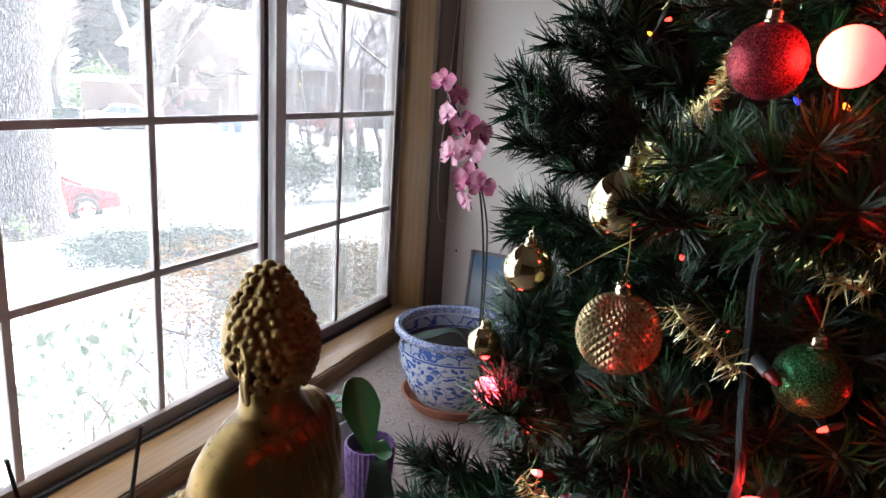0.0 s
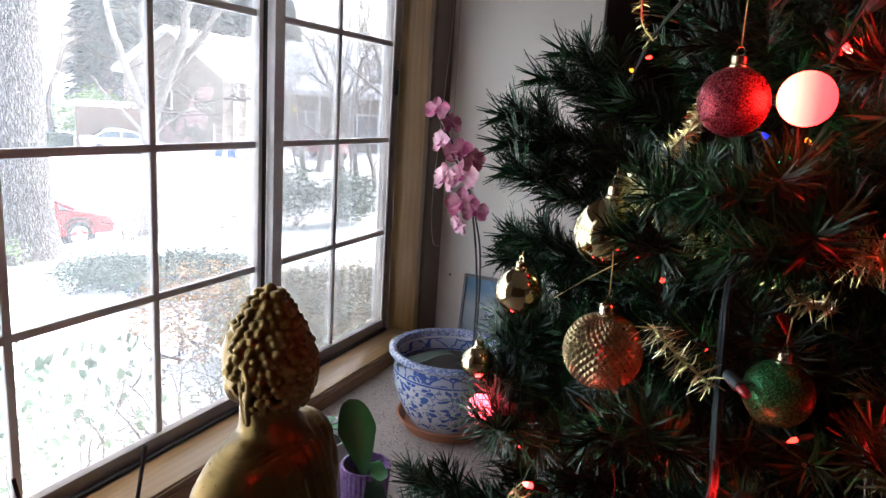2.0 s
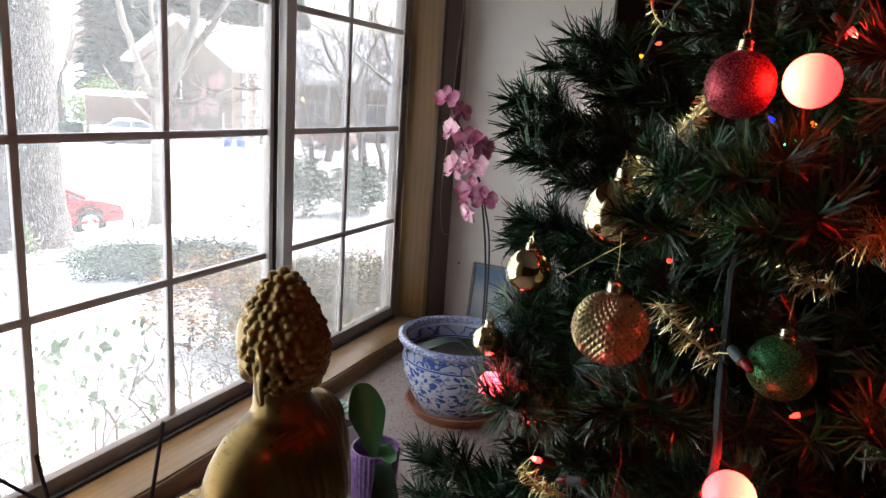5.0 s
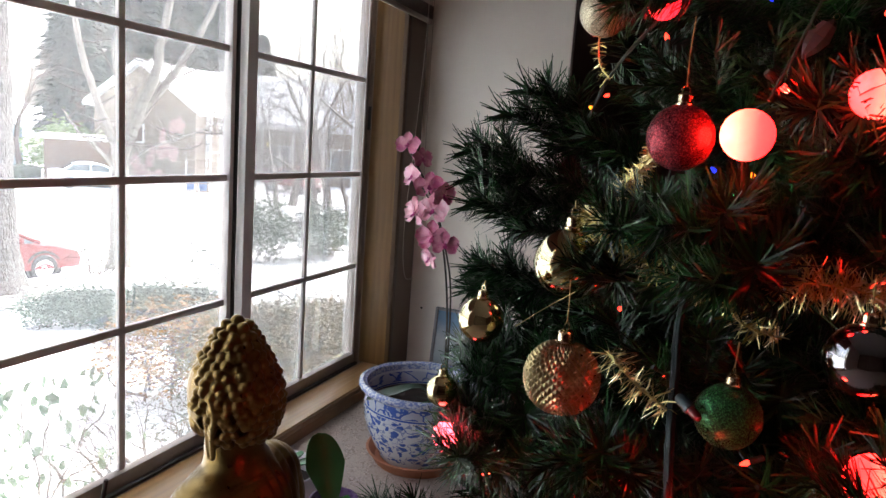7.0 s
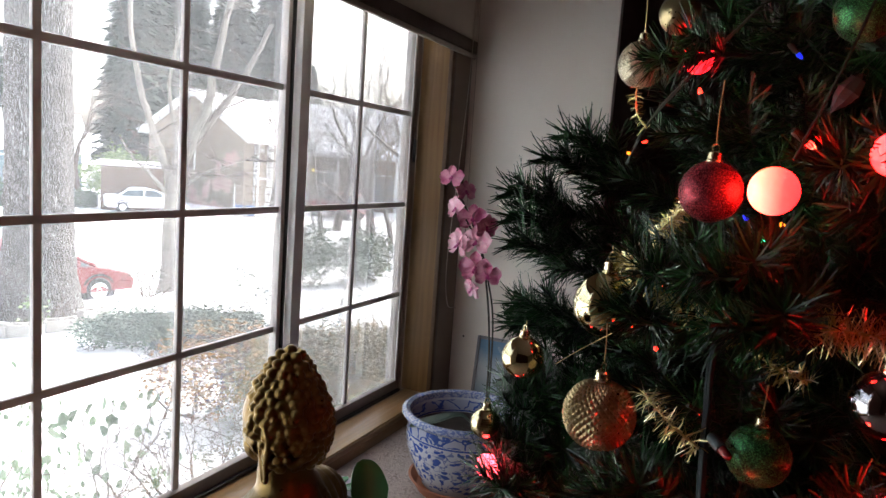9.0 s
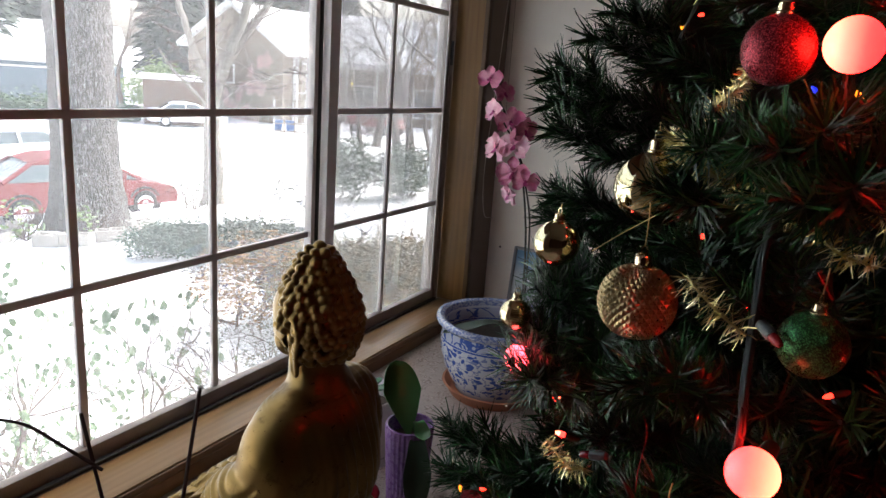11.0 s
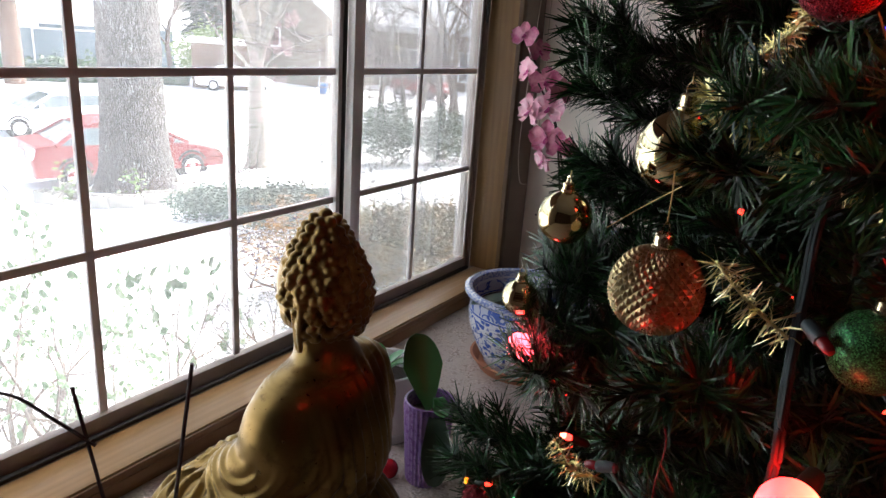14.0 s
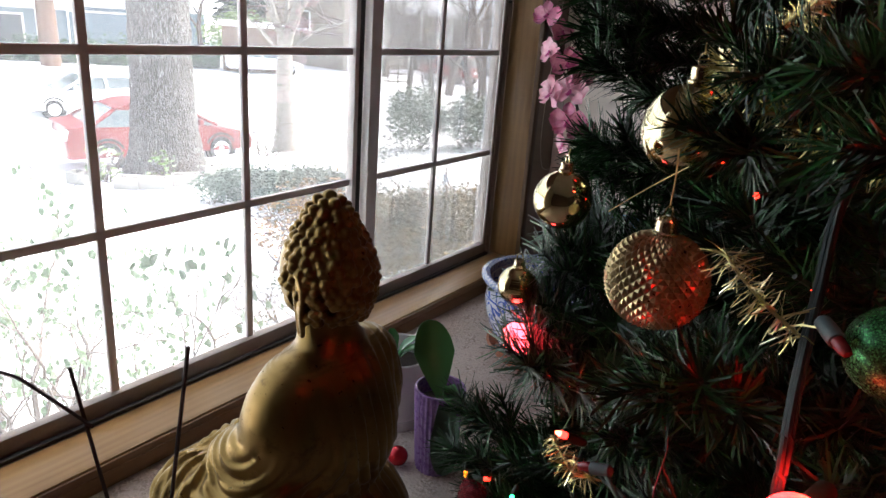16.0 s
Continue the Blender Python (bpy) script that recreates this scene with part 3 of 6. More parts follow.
def house(az, r, turn, w, d, h, rise, wall, label, openings=(), over=0.5):
    """A gabled house with its gable end towards local -y; az and r name the middle of the side given by the turn."""
    q = polar(az, r)
    t = thing("house", pose(q.x, q.y, q.z - 0.1, 0, 0, turn), label, "house", "houses across the street")
    bm = bmesh.new()
    box(bm, (-w / 2, -d / 2, 0), (w / 2, d / 2, h))
    vs = [bm.verts.new(c) for c in ((-w / 2, -d / 2, h), (w / 2, -d / 2, h), (0, -d / 2, h + rise), (-w / 2, d / 2, h), (w / 2, d / 2, h), (0, d / 2, h + rise))]
    for f in ((0, 1, 2), (4, 3, 5), (0, 2, 5, 3), (2, 1, 4, 5)):
        bm.faces.new([vs[i] for i in f])
    part("wall", bm, wall, t)
    bm = bmesh.new()
    th, sl = 0.22, rise / (w / 2)
    for s in (-1, 1):
        pts = [(0, rise + h + 0.02), (s * (w / 2 + over), h - over * sl + 0.02), (s * (w / 2 + over), h - over * sl + 0.02 + th), (0, rise + h + 0.02 + th)]
        a = [bm.verts.new((x, -d / 2 - over, z)) for x, z in pts]
        b = [bm.verts.new((x, d / 2 + over, z)) for x, z in pts]
        bm.faces.new(a if s < 0 else a[::-1])
        bm.faces.new(b[::-1] if s < 0 else b)
        for i in range(4):
            bm.faces.new([a[i], a[(i + 1) % 4], b[(i + 1) % 4], b[i]])
    bmesh.ops.recalc_face_normals(bm, faces=bm.faces)
    part("roof", bm, m_snow, t, "snow-covered roof")
    bm = bmesh.new()
    for s in (-1, 1):
        L = math.hypot(w / 2 + over, rise + over * sl)
        box(bm, (0, -0.04, -0.2), (L, 0.04, 0.0), 0, Matrix.Translation((0, -d / 2 - over - 0.03, rise + h + 0.1)) @ pose(0, 0, 0, 0, math.degrees(math.atan(sl)) if s > 0 else 180 - math.degrees(math.atan(sl)), 0))
    part("bargeboard", bm, m_white_trim, t)
    part("eave_board", box(bmesh.new(), (w / 2 + over - 0.05, -d / 2 - over, h - over * sl - 0.2), (w / 2 + over + 0.03, d / 2 + over, h - over * sl + 0.015)), m_white_trim, t)
    looks = {"glass": m_far_glass, "garage": m_blue_side, "dark": m_brown_side, "white": m_white_trim, "tan": m_brick_far}
    for face, x, z, ww, hh, kind in openings:
        def slab_on(x0, x1, out0, out1, z0, z1):
            if face == "gable":
                return box(bmesh.new(), (x0, -d / 2 - out1, z0), (x1, -d / 2 - out0, z1))
            return box(bmesh.new(), (w / 2 + out0, x0, z0), (w / 2 + out1, x1, z1))
        if kind == "post":
            part("post", slab_on(x - ww / 2, x + ww / 2, 0.002, 0.35, z, z + hh), m_white_trim, t)
            continue
        o = part("garage_door" if kind == "garage" else "window", slab_on(x - ww / 2 - 0.12, x + ww / 2 + 0.12, -0.02, 0.06, z - 0.12, z + hh + 0.12), m_white_trim, t)
        part("panel" if kind == "garage" else "pane", slab_on(x - ww / 2, x + ww / 2, 0.0605, 0.075, z, z + hh), looks[kind], o)
        if kind == "glass":
            part("window_bar", slab_on(x - 0.05, x + 0.05, 0.0755, 0.1, z, z + hh), m_white_trim, o)
    return t


house(41.6, 56.0, 9, 7.8, 13, 5.1, 2.7, m_brick_far, "two-storey tan house with a snowy gable roof",
      (("gable", -0.6, 2.6, 1.0, 1.1, "dark"), ("side", -5.2, 0.1, 0.18, 4.4, "post"), ("side", -3.4, 0.1, 0.18, 4.4, "post"), ("side", -4.3, 2.2, 1.2, 1.9, "tan"), ("side", -1.5, 2.6, 1.6, 1.5, "glass"), ("side", 2.5, 0.6, 1.6, 1.5, "glass"), ("side", 2.5, 2.9, 1.6, 1.2, "glass")))
house(31.0, 59, -56, 10, 21, 4.7, 3.5, m_brown_side, "long brown house wing with a snowy roof and white posts",
      tuple(("side", -8 + 2.3 * i, 0.1, 0.16, 4.1, "post") for i in range(8)) + (("side", -4.4, 0.9, 1.5, 2.0, "glass"), ("side", 0.3, 0.9, 1.5, 2.0, "glass"), ("side", 4.8, 0.9, 1.5, 2.0, "dark")))
porch = thing("porch_lamp", Matrix.Translation(polar(36.3, 53.0) + Vector((0, 0, 2.95))), "small porch lamp glowing yellow by the brown house", "lamp")
part("lamp_globe", (lambda q: (ball(q, (0, 0, 0), 0.14, 16, 10), q)[1])(bmesh.new()), Mat("porch_light", 0.4, 0.0, (0.8, 0.7, 0.3)).glow((1.0, 0.75, 0.1), 1.2).m, porch)
part("lamp_post", tube(bmesh.new(), [(0, 0, -3.0), (0, 0, -0.13)], 0.04, 8), m_brown_side, porch)
house(62.6, 57, -29, 9, 17, 3.1, 2.1, m_blue_side, "low blue-grey house with a snowy roof",
      (("side", 2.2, 0.1, 4.2, 2.2, "garage"), ("side", 6.6, 0.1, 1.1, 2.2, "dark"), ("side", -3.4, 0.8, 2.2, 1.4, "glass")))
house(71.0, 50, -19, 8, 13, 3.0, 1.7, m_blue_side, "grey house with white trimmed windows", (("side", 3.0, 0.5, 2.8, 1.7, "glass"), ("side", -1.5, 0.5, 2.2, 1.7, "glass"), ("side", 5.6, 0.2, 0.8, 2.3, "white")))

# a low brown shed and fence between the houses
q = polar(50.0, 45)
shed = thing("shed", pose(q.x, q.y, q.z - 0.1, 0, 0, 50), "low brown shed with snow on its roof", "shed")
part("wall", box(bmesh.new(), (-1.7, -1.2, 0), (1.7, 1.2, 2.7)), m_brown_side, shed)
part("roof", box(bmesh.new(), (-1.95, -1.4, 2.7), (1.95, 1.4, 2.98), 0.08), m_snow, shed)
q = polar(40.1, 42)
trellis = thing("trellis_fence", pose(q.x, q.y, q.z - 0.1, 0, 0, 43), "tan wooden trellis fence with square openings", "fence")
for i in range(7):
    part("post", box(bmesh.new(), (-1.8 + i * 0.6, -0.04, 0), (-1.72 + i * 0.6, 0.04, 2.2)), m_white_trim if i % 3 == 0 else m_brick_far, trellis)
for i in range(5):
    part("rail", box(bmesh.new(), (-1.8, -0.06, 0.25 + i * 0.45), (1.88, -0.041, 0.32 + i * 0.45)), m_brick_far, trellis)


# shrubs
def leaves(rng, centre, size, count, spread, bias=0.0):
    vs, fs = [], []
    for n in range(count):
        if n % 18 == 0:
            d = Vector([rng.gauss(0, 1) for _ in range(3)]).normalized()
            clump = Vector(centre) + Vector([d[i] * spread[i] * rng.uniform(0.3, 1.0) for i in range(3)])
        c = clump + Vector([rng.gauss(0, size * 1.1) for _ in range(3)])
        c.z = max(c.z, 0.03)
        u, w = frame_of(Vector([rng.gauss(0, 1) for _ in range(3)]))
        s = size * rng.uniform(0.6, 1.3)
        n = u.cross(w) * s * 0.12
        b = len(vs)
        vs += [c - u * s * 0.5, c + w * s * 0.24 + n, c + u * s * 0.5, c - w * s * 0.24 + n]
        fs += [(b, b + 1, b + 2), (b, b + 2, b + 3)]
    me = bpy.data.meshes.new("foliage")
    me.from_pydata([tuple(q) for q in vs], [], fs)
    return me


def leafy(name, a, b):
    k = Mat(name, 0.55)
    k.color(k.ramp(k.island(), [(0.0, a), (1.0, b)]))
    k.set(Subsurface_Weight=0.0)
    return k.m


m_leaf_green = leafy("evergreen_leaves", (0.02, 0.055, 0.022), (0.06, 0.125, 0.05))
m_leaf_brown = leafy("withered_leaves", (0.12, 0.07, 0.025), (0.4, 0.2, 0.04))
m_leaf_snow = leafy("snowy_leaves", (0.05, 0.07, 0.045), (0.16, 0.18, 0.16))
m_leaf_mix = leafy("mixed_hedge_leaves", (0.045, 0.085, 0.02), (0.3, 0.17, 0.03))
m_leaf_garden = leafy("garden_shrub_leaves", (0.1, 0.17, 0.09), (0.24, 0.33, 0.2))
m_leaf_juniper = leafy("juniper_leaves", (0.025, 0.055, 0.038), (0.055, 0.1, 0.07))
m_leaf_ivy = leafy("yellow_green_leaves", (0.13, 0.2, 0.06), (0.25, 0.33, 0.14))


def shrub(az, r, w, h, seed, mat, count, leaf=0.07, label="snow-dusted evergreen shrub in the yard", dz=0.0):
    rng = random.Random(seed)
    t = thing("shrub", Matrix.Translation(polar(az, r, dz)), label, "shrub", "shrubs in the yard")
    bm = bmesh.new()
    for i in range(9):
        a = rng.uniform(0, 6.28)
        grow(bm, Vector((rng.gauss(0, w * 0.12), rng.gauss(0, w * 0.12), -0.05)), Vector((math.cos(a) * 0.7 * w / h, math.sin(a) * 0.7 * w / h, 1)).normalized(), h * 0.55, 0.014, 3, rng, 0.35, (1, 2), 0.62, 0.05, seg=4)
    part("branches", bm, m_twig, t)
    me = leaves(rng, (0, 0, h * 0.55), leaf, count, (w * 0.55, w * 0.55, h * 0.5))
    me.materials.append(mat)
    part("foliage", me, None, t)


shrub(36.4, 14.4, 1.25, 1.25, 1, m_leaf_green, 2700, 0.095)
shrub(31.4, 14.8, 1.5, 1.05, 2, m_leaf_green, 2900, 0.095)
shrub(33.0, 9.8, 3.0, 0.9, 3, m_leaf_snow, 260, 0.05, "bare snowy shrub with sparse leaves")
shrub(40.5, 10.5, 2.4, 0.9, 4, m_leaf_snow, 350, 0.06, "bare snowy shrub with sparse leaves")
shrub(50.0, 9.6, 1.3, 0.36, 5, m_leaf_juniper, 7000, 0.05, "low spreading green juniper in the snow")
shrub(43.8, 9.0, 1.8, 0.45, 6, m_leaf_juniper, 11000, 0.05, "low spreading green juniper in the snow")
shrub(43.0, 6.2, 1.4, 0.9, 7, m_leaf_brown, 2600, 0.045, "shrub with withered orange-brown leaves")
shrub(36.0, 6.2, 1.7, 0.72, 8, m_leaf_mix, 19000, 0.042, "shrub with withered orange-brown leaves")
shrub(30.5, 6.4, 1.9, 0.72, 9, m_leaf_mix, 21000, 0.042, "dense hedge shrub with yellow-green and brown leaves")
shrub(38.5, 4.5, 1.2, 0.7, 10, m_leaf_snow, 700, 0.03, "bare snowy shrub with sparse leaves")
shrub(44.5, 4.4, 1.1, 0.6, 12, m_leaf_snow, 420, 0.03, "bare snowy shrub with sparse leaves")
shrub(48.5, 13.3, 0.8, 0.8, 15, m_leaf_snow, 120, 0.06, "small bare shrub at the foot of the birch")
shrub(50.6, 50, 5.5, 3.2, 22, m_leaf_ivy, 2600, 0.3, "yellow-green bush behind the brown shed")
shrub(60.5, 11.4, 0.7, 0.55, 16, m_leaf_ivy, 60, 0.1, "thin ivy with yellow-green leaves")
shrub(55.6, 11.3, 0.8, 0.5, 18, m_leaf_ivy, 50, 0.09, "thin ivy with yellow-green leaves")

# hedge before the blue house
rng = random.Random(40)
q = polar(61.5, 44)
hedge = thing("hedge", pose(q.x, q.y, q.z, 0, 0, 62), "clipped dark green hedge", "hedge")
part("stems", box(bmesh.new(), (-7, -0.4, 0), (7, 0.4, 0.9), 0.1), m_fir_needles, hedge)
me = leaves(rng, (0, 0, 0.55), 0.25, 3500, (7.6, 0.7, 0.75))
me.materials.append(m_leaf_green)
part("foliage", me, None, hedge)

# leafy climber just outside the panes
for sd, (x, y), n in ((3, (-2.45, 1.0), 5), (8, (-2.1, 1.5), 4), (21, (-2.75, 1.3), 5)):
    rng = random.Random(sd)
    t = thing("garden_shrub", Matrix.Translation((x, y, lie(x, y))), "slender garden shrub with sparse round green leaves", "shrub", "leafy shrubs under the window")
    bm = bmesh.new()
    tips = []
    for i in range(n):
        a = rng.uniform(0, 6.28)
        grow(bm, Vector((0, 0, -0.05)), Vector((math.cos(a) * 0.4, math.sin(a) * 0.4, 1)).normalized(), 0.8, 0.02, 3, rng, 0.4, (1, 2), 0.6, 0.12, tips, 5)
    part("stems", bm, m_dark_twig, t)
    vs, fs = [], []
    for p, d in tips:
        for _ in range(rng.choice((1, 2, 3, 3, 4))):
            c = p + Vector([rng.gauss(0, 0.028) for _ in range(3)])
            u = Vector((rng.gauss(0, 0.45), rng.gauss(0, 0.45), -1)).normalized()
            w = u.cross(Vector((rng.gauss(0, 1), rng.gauss(0, 1), 0.1))).normalized()
            s = rng.uniform(0.022, 0.045)
            b = len(vs)
            vs += [tuple(c + (u * math.cos(j * 1.047) + w * 0.62 * math.sin(j * 1.047)) * s * 0.55 + u.cross(w) * (0.008 if j % 3 else 0)) for j in range(6)]
            fs.append(tuple(range(b, b + 6)))
    me = bpy.data.meshes.new("leaves")
    me.from_pydata(vs, [], fs)
    me.materials.append(m_leaf_garden)
    part("leaves", me, None, t)


# cars
def paint(name, a):
    k = Mat(name, 0.4, 0.0, a)
    n = k.noise(3, 4)
    k.color(k.mix(n, a, tuple(min(1, c * 1.15 + 0.01) for c in a)))
    return k.set(Coat_Weight=0.15).m


m_red_car, m_white_car, m_dark_red = paint("red_car_paint", (0.13, 0.003, 0.005)), paint("white_car_paint", (0.75, 0.77, 0.8)), paint("dark_red_car_paint", (0.26, 0.02, 0.022))
m_tyre = mottled("tyre_rubber", (0.015, 0.015, 0.016), (0.03, 0.03, 0.03), 0.8, big=4, fine=40).m
m_rim = mottled("silver_wheel", (0.5, 0.5, 0.52), (0.62, 0.62, 0.64), 0.35, 0.8, big=8, fine=40).m
m_car_glass = mottled("tinted_car_glass", (0.07, 0.09, 0.1), (0.12, 0.15, 0.16), 0.08, big=1, fine=4, bump=0).m
m_lamp_red = mottled("red_lamp_lens", (0.4, 0.02, 0.02), (0.5, 0.04, 0.04), 0.15, big=20, fine=100).m
m_lamp_clear = mottled("clear_lamp_lens", (0.6, 0.6, 0.6), (0.75, 0.75, 0.75), 0.12, big=20, fine=100).m


def car(x, y, turn, mat, label, L=4.4, wd=1.72, H=1.44, suv=False):
    """Local +x is the front."""
    q = Vector((x, y, lie(x, y)))
    t = thing("car", pose(q.x, q.y, q.z, 0, 0, turn), label, "car")
    hw = wd / 2
    if suv:
        low = [(-L / 2, 0.45), (-L / 2, 1.05), (-L / 2 + 0.1, 1.12), (0.75, 1.12), (L / 2 - 0.25, 0.98), (L / 2, 0.85), (L / 2, 0.45)]
        cab = [(-L / 2 + 0.05, 1.1), (-L / 2 + 0.22, H - 0.08), (-L / 2 + 0.5, H), (0.1, H), (0.4, H - 0.06), (0.95, 1.08)]
    else:
        low = [(-L / 2 + 0.03, 0.3), (-L / 2, 0.62), (-L / 2 + 0.08, 0.96), (-L / 2 + 0.5, 1.0), (-0.6, 0.95), (0.75, 0.93), (L / 2 - 0.55, 0.8), (L / 2 - 0.08, 0.66), (L / 2, 0.5), (L / 2 - 0.05, 0.3)]
        cab = [(-1.65, 0.96), (-1.05, H - 0.12), (-0.7, H - 0.02), (-0.15, H), (0.35, H - 0.1), (1.2, 0.9)]

    def loft(profile, tuck, inset=0.0):
        bm = bmesh.new()
        zmax, zmin = max(z for _, z in profile), min(z for _, z in profile)
        rows = []
        for y in (-1, -0.93, -0.75, 0, 0.75, 0.93, 1):
            e = 0.06 if abs(y) > 0.98 else 0.0
            rows.append([bm.verts.new((x * (1 - e * 0.25), y * (hw - inset - tuck * (z - zmin) / max(zmax - zmin, 0.01)), z - e * 0.5 * (z - zmin))) for x, z in profile])
        for a, b in zip(rows, rows[1:]):
            for i in range(len(profile)):
                j = (i + 1) % len(profile)
                bm.faces.new((a[i], a[j], b[j], b[i]))
        bm.faces.new(rows[0])
        bm.faces.new(rows[-1][::-1])
        bmesh.ops.recalc_face_normals(bm, faces=bm.faces)
        return bm
    body = part("body", loft(low, 0.08), mat, t, angle=50)
    part("cabin", loft(cab, 0.2, 0.05), m_car_glass, t, angle=30)
    roof = [(x, z + 0.012) for x, z in cab[1:-1]] + [(cab[-2][0] - 0.02, cab[-2][1] - 0.05), (cab[1][0] + 0.05, cab[1][1] - 0.05)]
    part("roof", loft(roof, 0.0, 0.2), mat, t, angle=50)
    for s in (-1, 1):
        for (x0, z0), (x1, z1) in ((cab[0], cab[1]), (cab[-1], cab[-2]), ((-0.25, 0.93), (-0.2, H - 0.03))):
            part("pillar", tube(bmesh.new(), [(x0, s * (hw - 0.05), z0), (x1, s * (hw - 0.22), z1)], 0.045, 6), mat, t)
        part("door_line", box(bmesh.new(), (-0.27, s * (hw - 0.055) - 0.008, 0.35), (-0.255, s * (hw - 0.055) + 0.008, 0.92)), m_tyre, body)
        part("mirror", box(bmesh.new(), (0.72, s * (hw - 0.01) - 0.07, 0.92), (0.84, s * (hw - 0.01) + 0.07, 1.05), 0.03), mat, t)
        part("tail_lamp", box(bmesh.new(), (-L / 2 - 0.01, s * (hw - 0.28) - 0.2, 0.68), (-L / 2 + 0.22, s * (hw - 0.26) + 0.2, 0.92), 0.04), m_lamp_red if suv else m_lamp_clear, body)
        part("headlight", box(bmesh.new(), (L / 2 - 0.42, s * (hw - 0.3) - 0.2, 0.55), (L / 2 - 0.06, s * (hw - 0.3) + 0.2, 0.7), 0.05), m_lamp_clear, body)
        for wx in (-L / 2 + 0.82, L / 2 - 0.85):
            wheel = part("wheel", lathe(bmesh.new(), [(0.2, -0.1), (0.28, -0.1), (0.315, -0.07), (0.315, 0.07), (0.28, 0.1), (0.2, 0.1)], 28, pose(wx, s * (hw - 0.1), 0.31, 90, 0, 0)), m_tyre, t)
            part("rim", lathe(bmesh.new(), [(0, -0.085), (0.05, -0.1), (0.1, -0.085), (0.2, -0.095), (0.205, 0.0), (0.2, 0.095), (0.1, 0.085), (0.05, 0.1), (0, 0.085)], 14, pose(wx, s * (hw - 0.1), 0.31, 90, 0, 0)), m_rim, wheel)
            part("arch", lathe(bmesh.new(), [(0.33, -0.03), (0.385, -0.03), (0.385, 0.035), (0.33, 0.035)], 28, pose(wx, s * (hw - 0.055), 0.33, 90, 0, 0)), m_tyre, body)
    part("number_plate", box(bmesh.new(), (-L / 2 - 0.025, -0.25, 0.66), (-L / 2 + 0.02, 0.25, 0.8), 0.01), m_white_trim, body)
    return t


car(-14.72, 9.5, 77, m_red_car, "red four-door saloon parked in the snow", 4.25)
car(-23.5, 12.75, -97, m_white_car, "white saloon on the snowy street", 4.7)
car(-26.4, 38.9, 176, m_dark_red, "dark red off-road vehicle by the far house", 4.2, 1.75, 1.7, True)
car(-33.0, 28.6, 60, m_white_car, "snow-covered white car in a driveway", 4.4)

# recycling bins by the driveway
m_bin = mottled("blue_bin_plastic", (0.07, 0.15, 0.34), (0.1, 0.2, 0.42), 0.5, big=3, fine=30).m
for az in (41.2, 42.2):
    q = polar(az, 44.5)
    b = thing("recycling_bin", pose(q.x, q.y, q.z, 0, 0, 40) @ Matrix.Diagonal((1.0, 1.0, 0.62, 1)), "low blue plastic recycling bin standing in snow", "bin", "recycling bins by the driveway")
    bm = bmesh.new()
    box(bm, (-0.3, -0.3, 0.05), (0.3, 0.3, 0.95), 0.04)
    for v in bm.verts:
        f = 0.75 + 0.25 * v.co.z
        v.co.x *= f
        v.co.y *= f
    part("bin_body", bm, m_bin, b)
    part("lid", box(bmesh.new(), (-0.32, -0.34, 0.955), (0.32, 0.32, 1.03), 0.03), m_bin, b)

# ---- things on the carpet by the window ----
Z0 = GROUND_IN


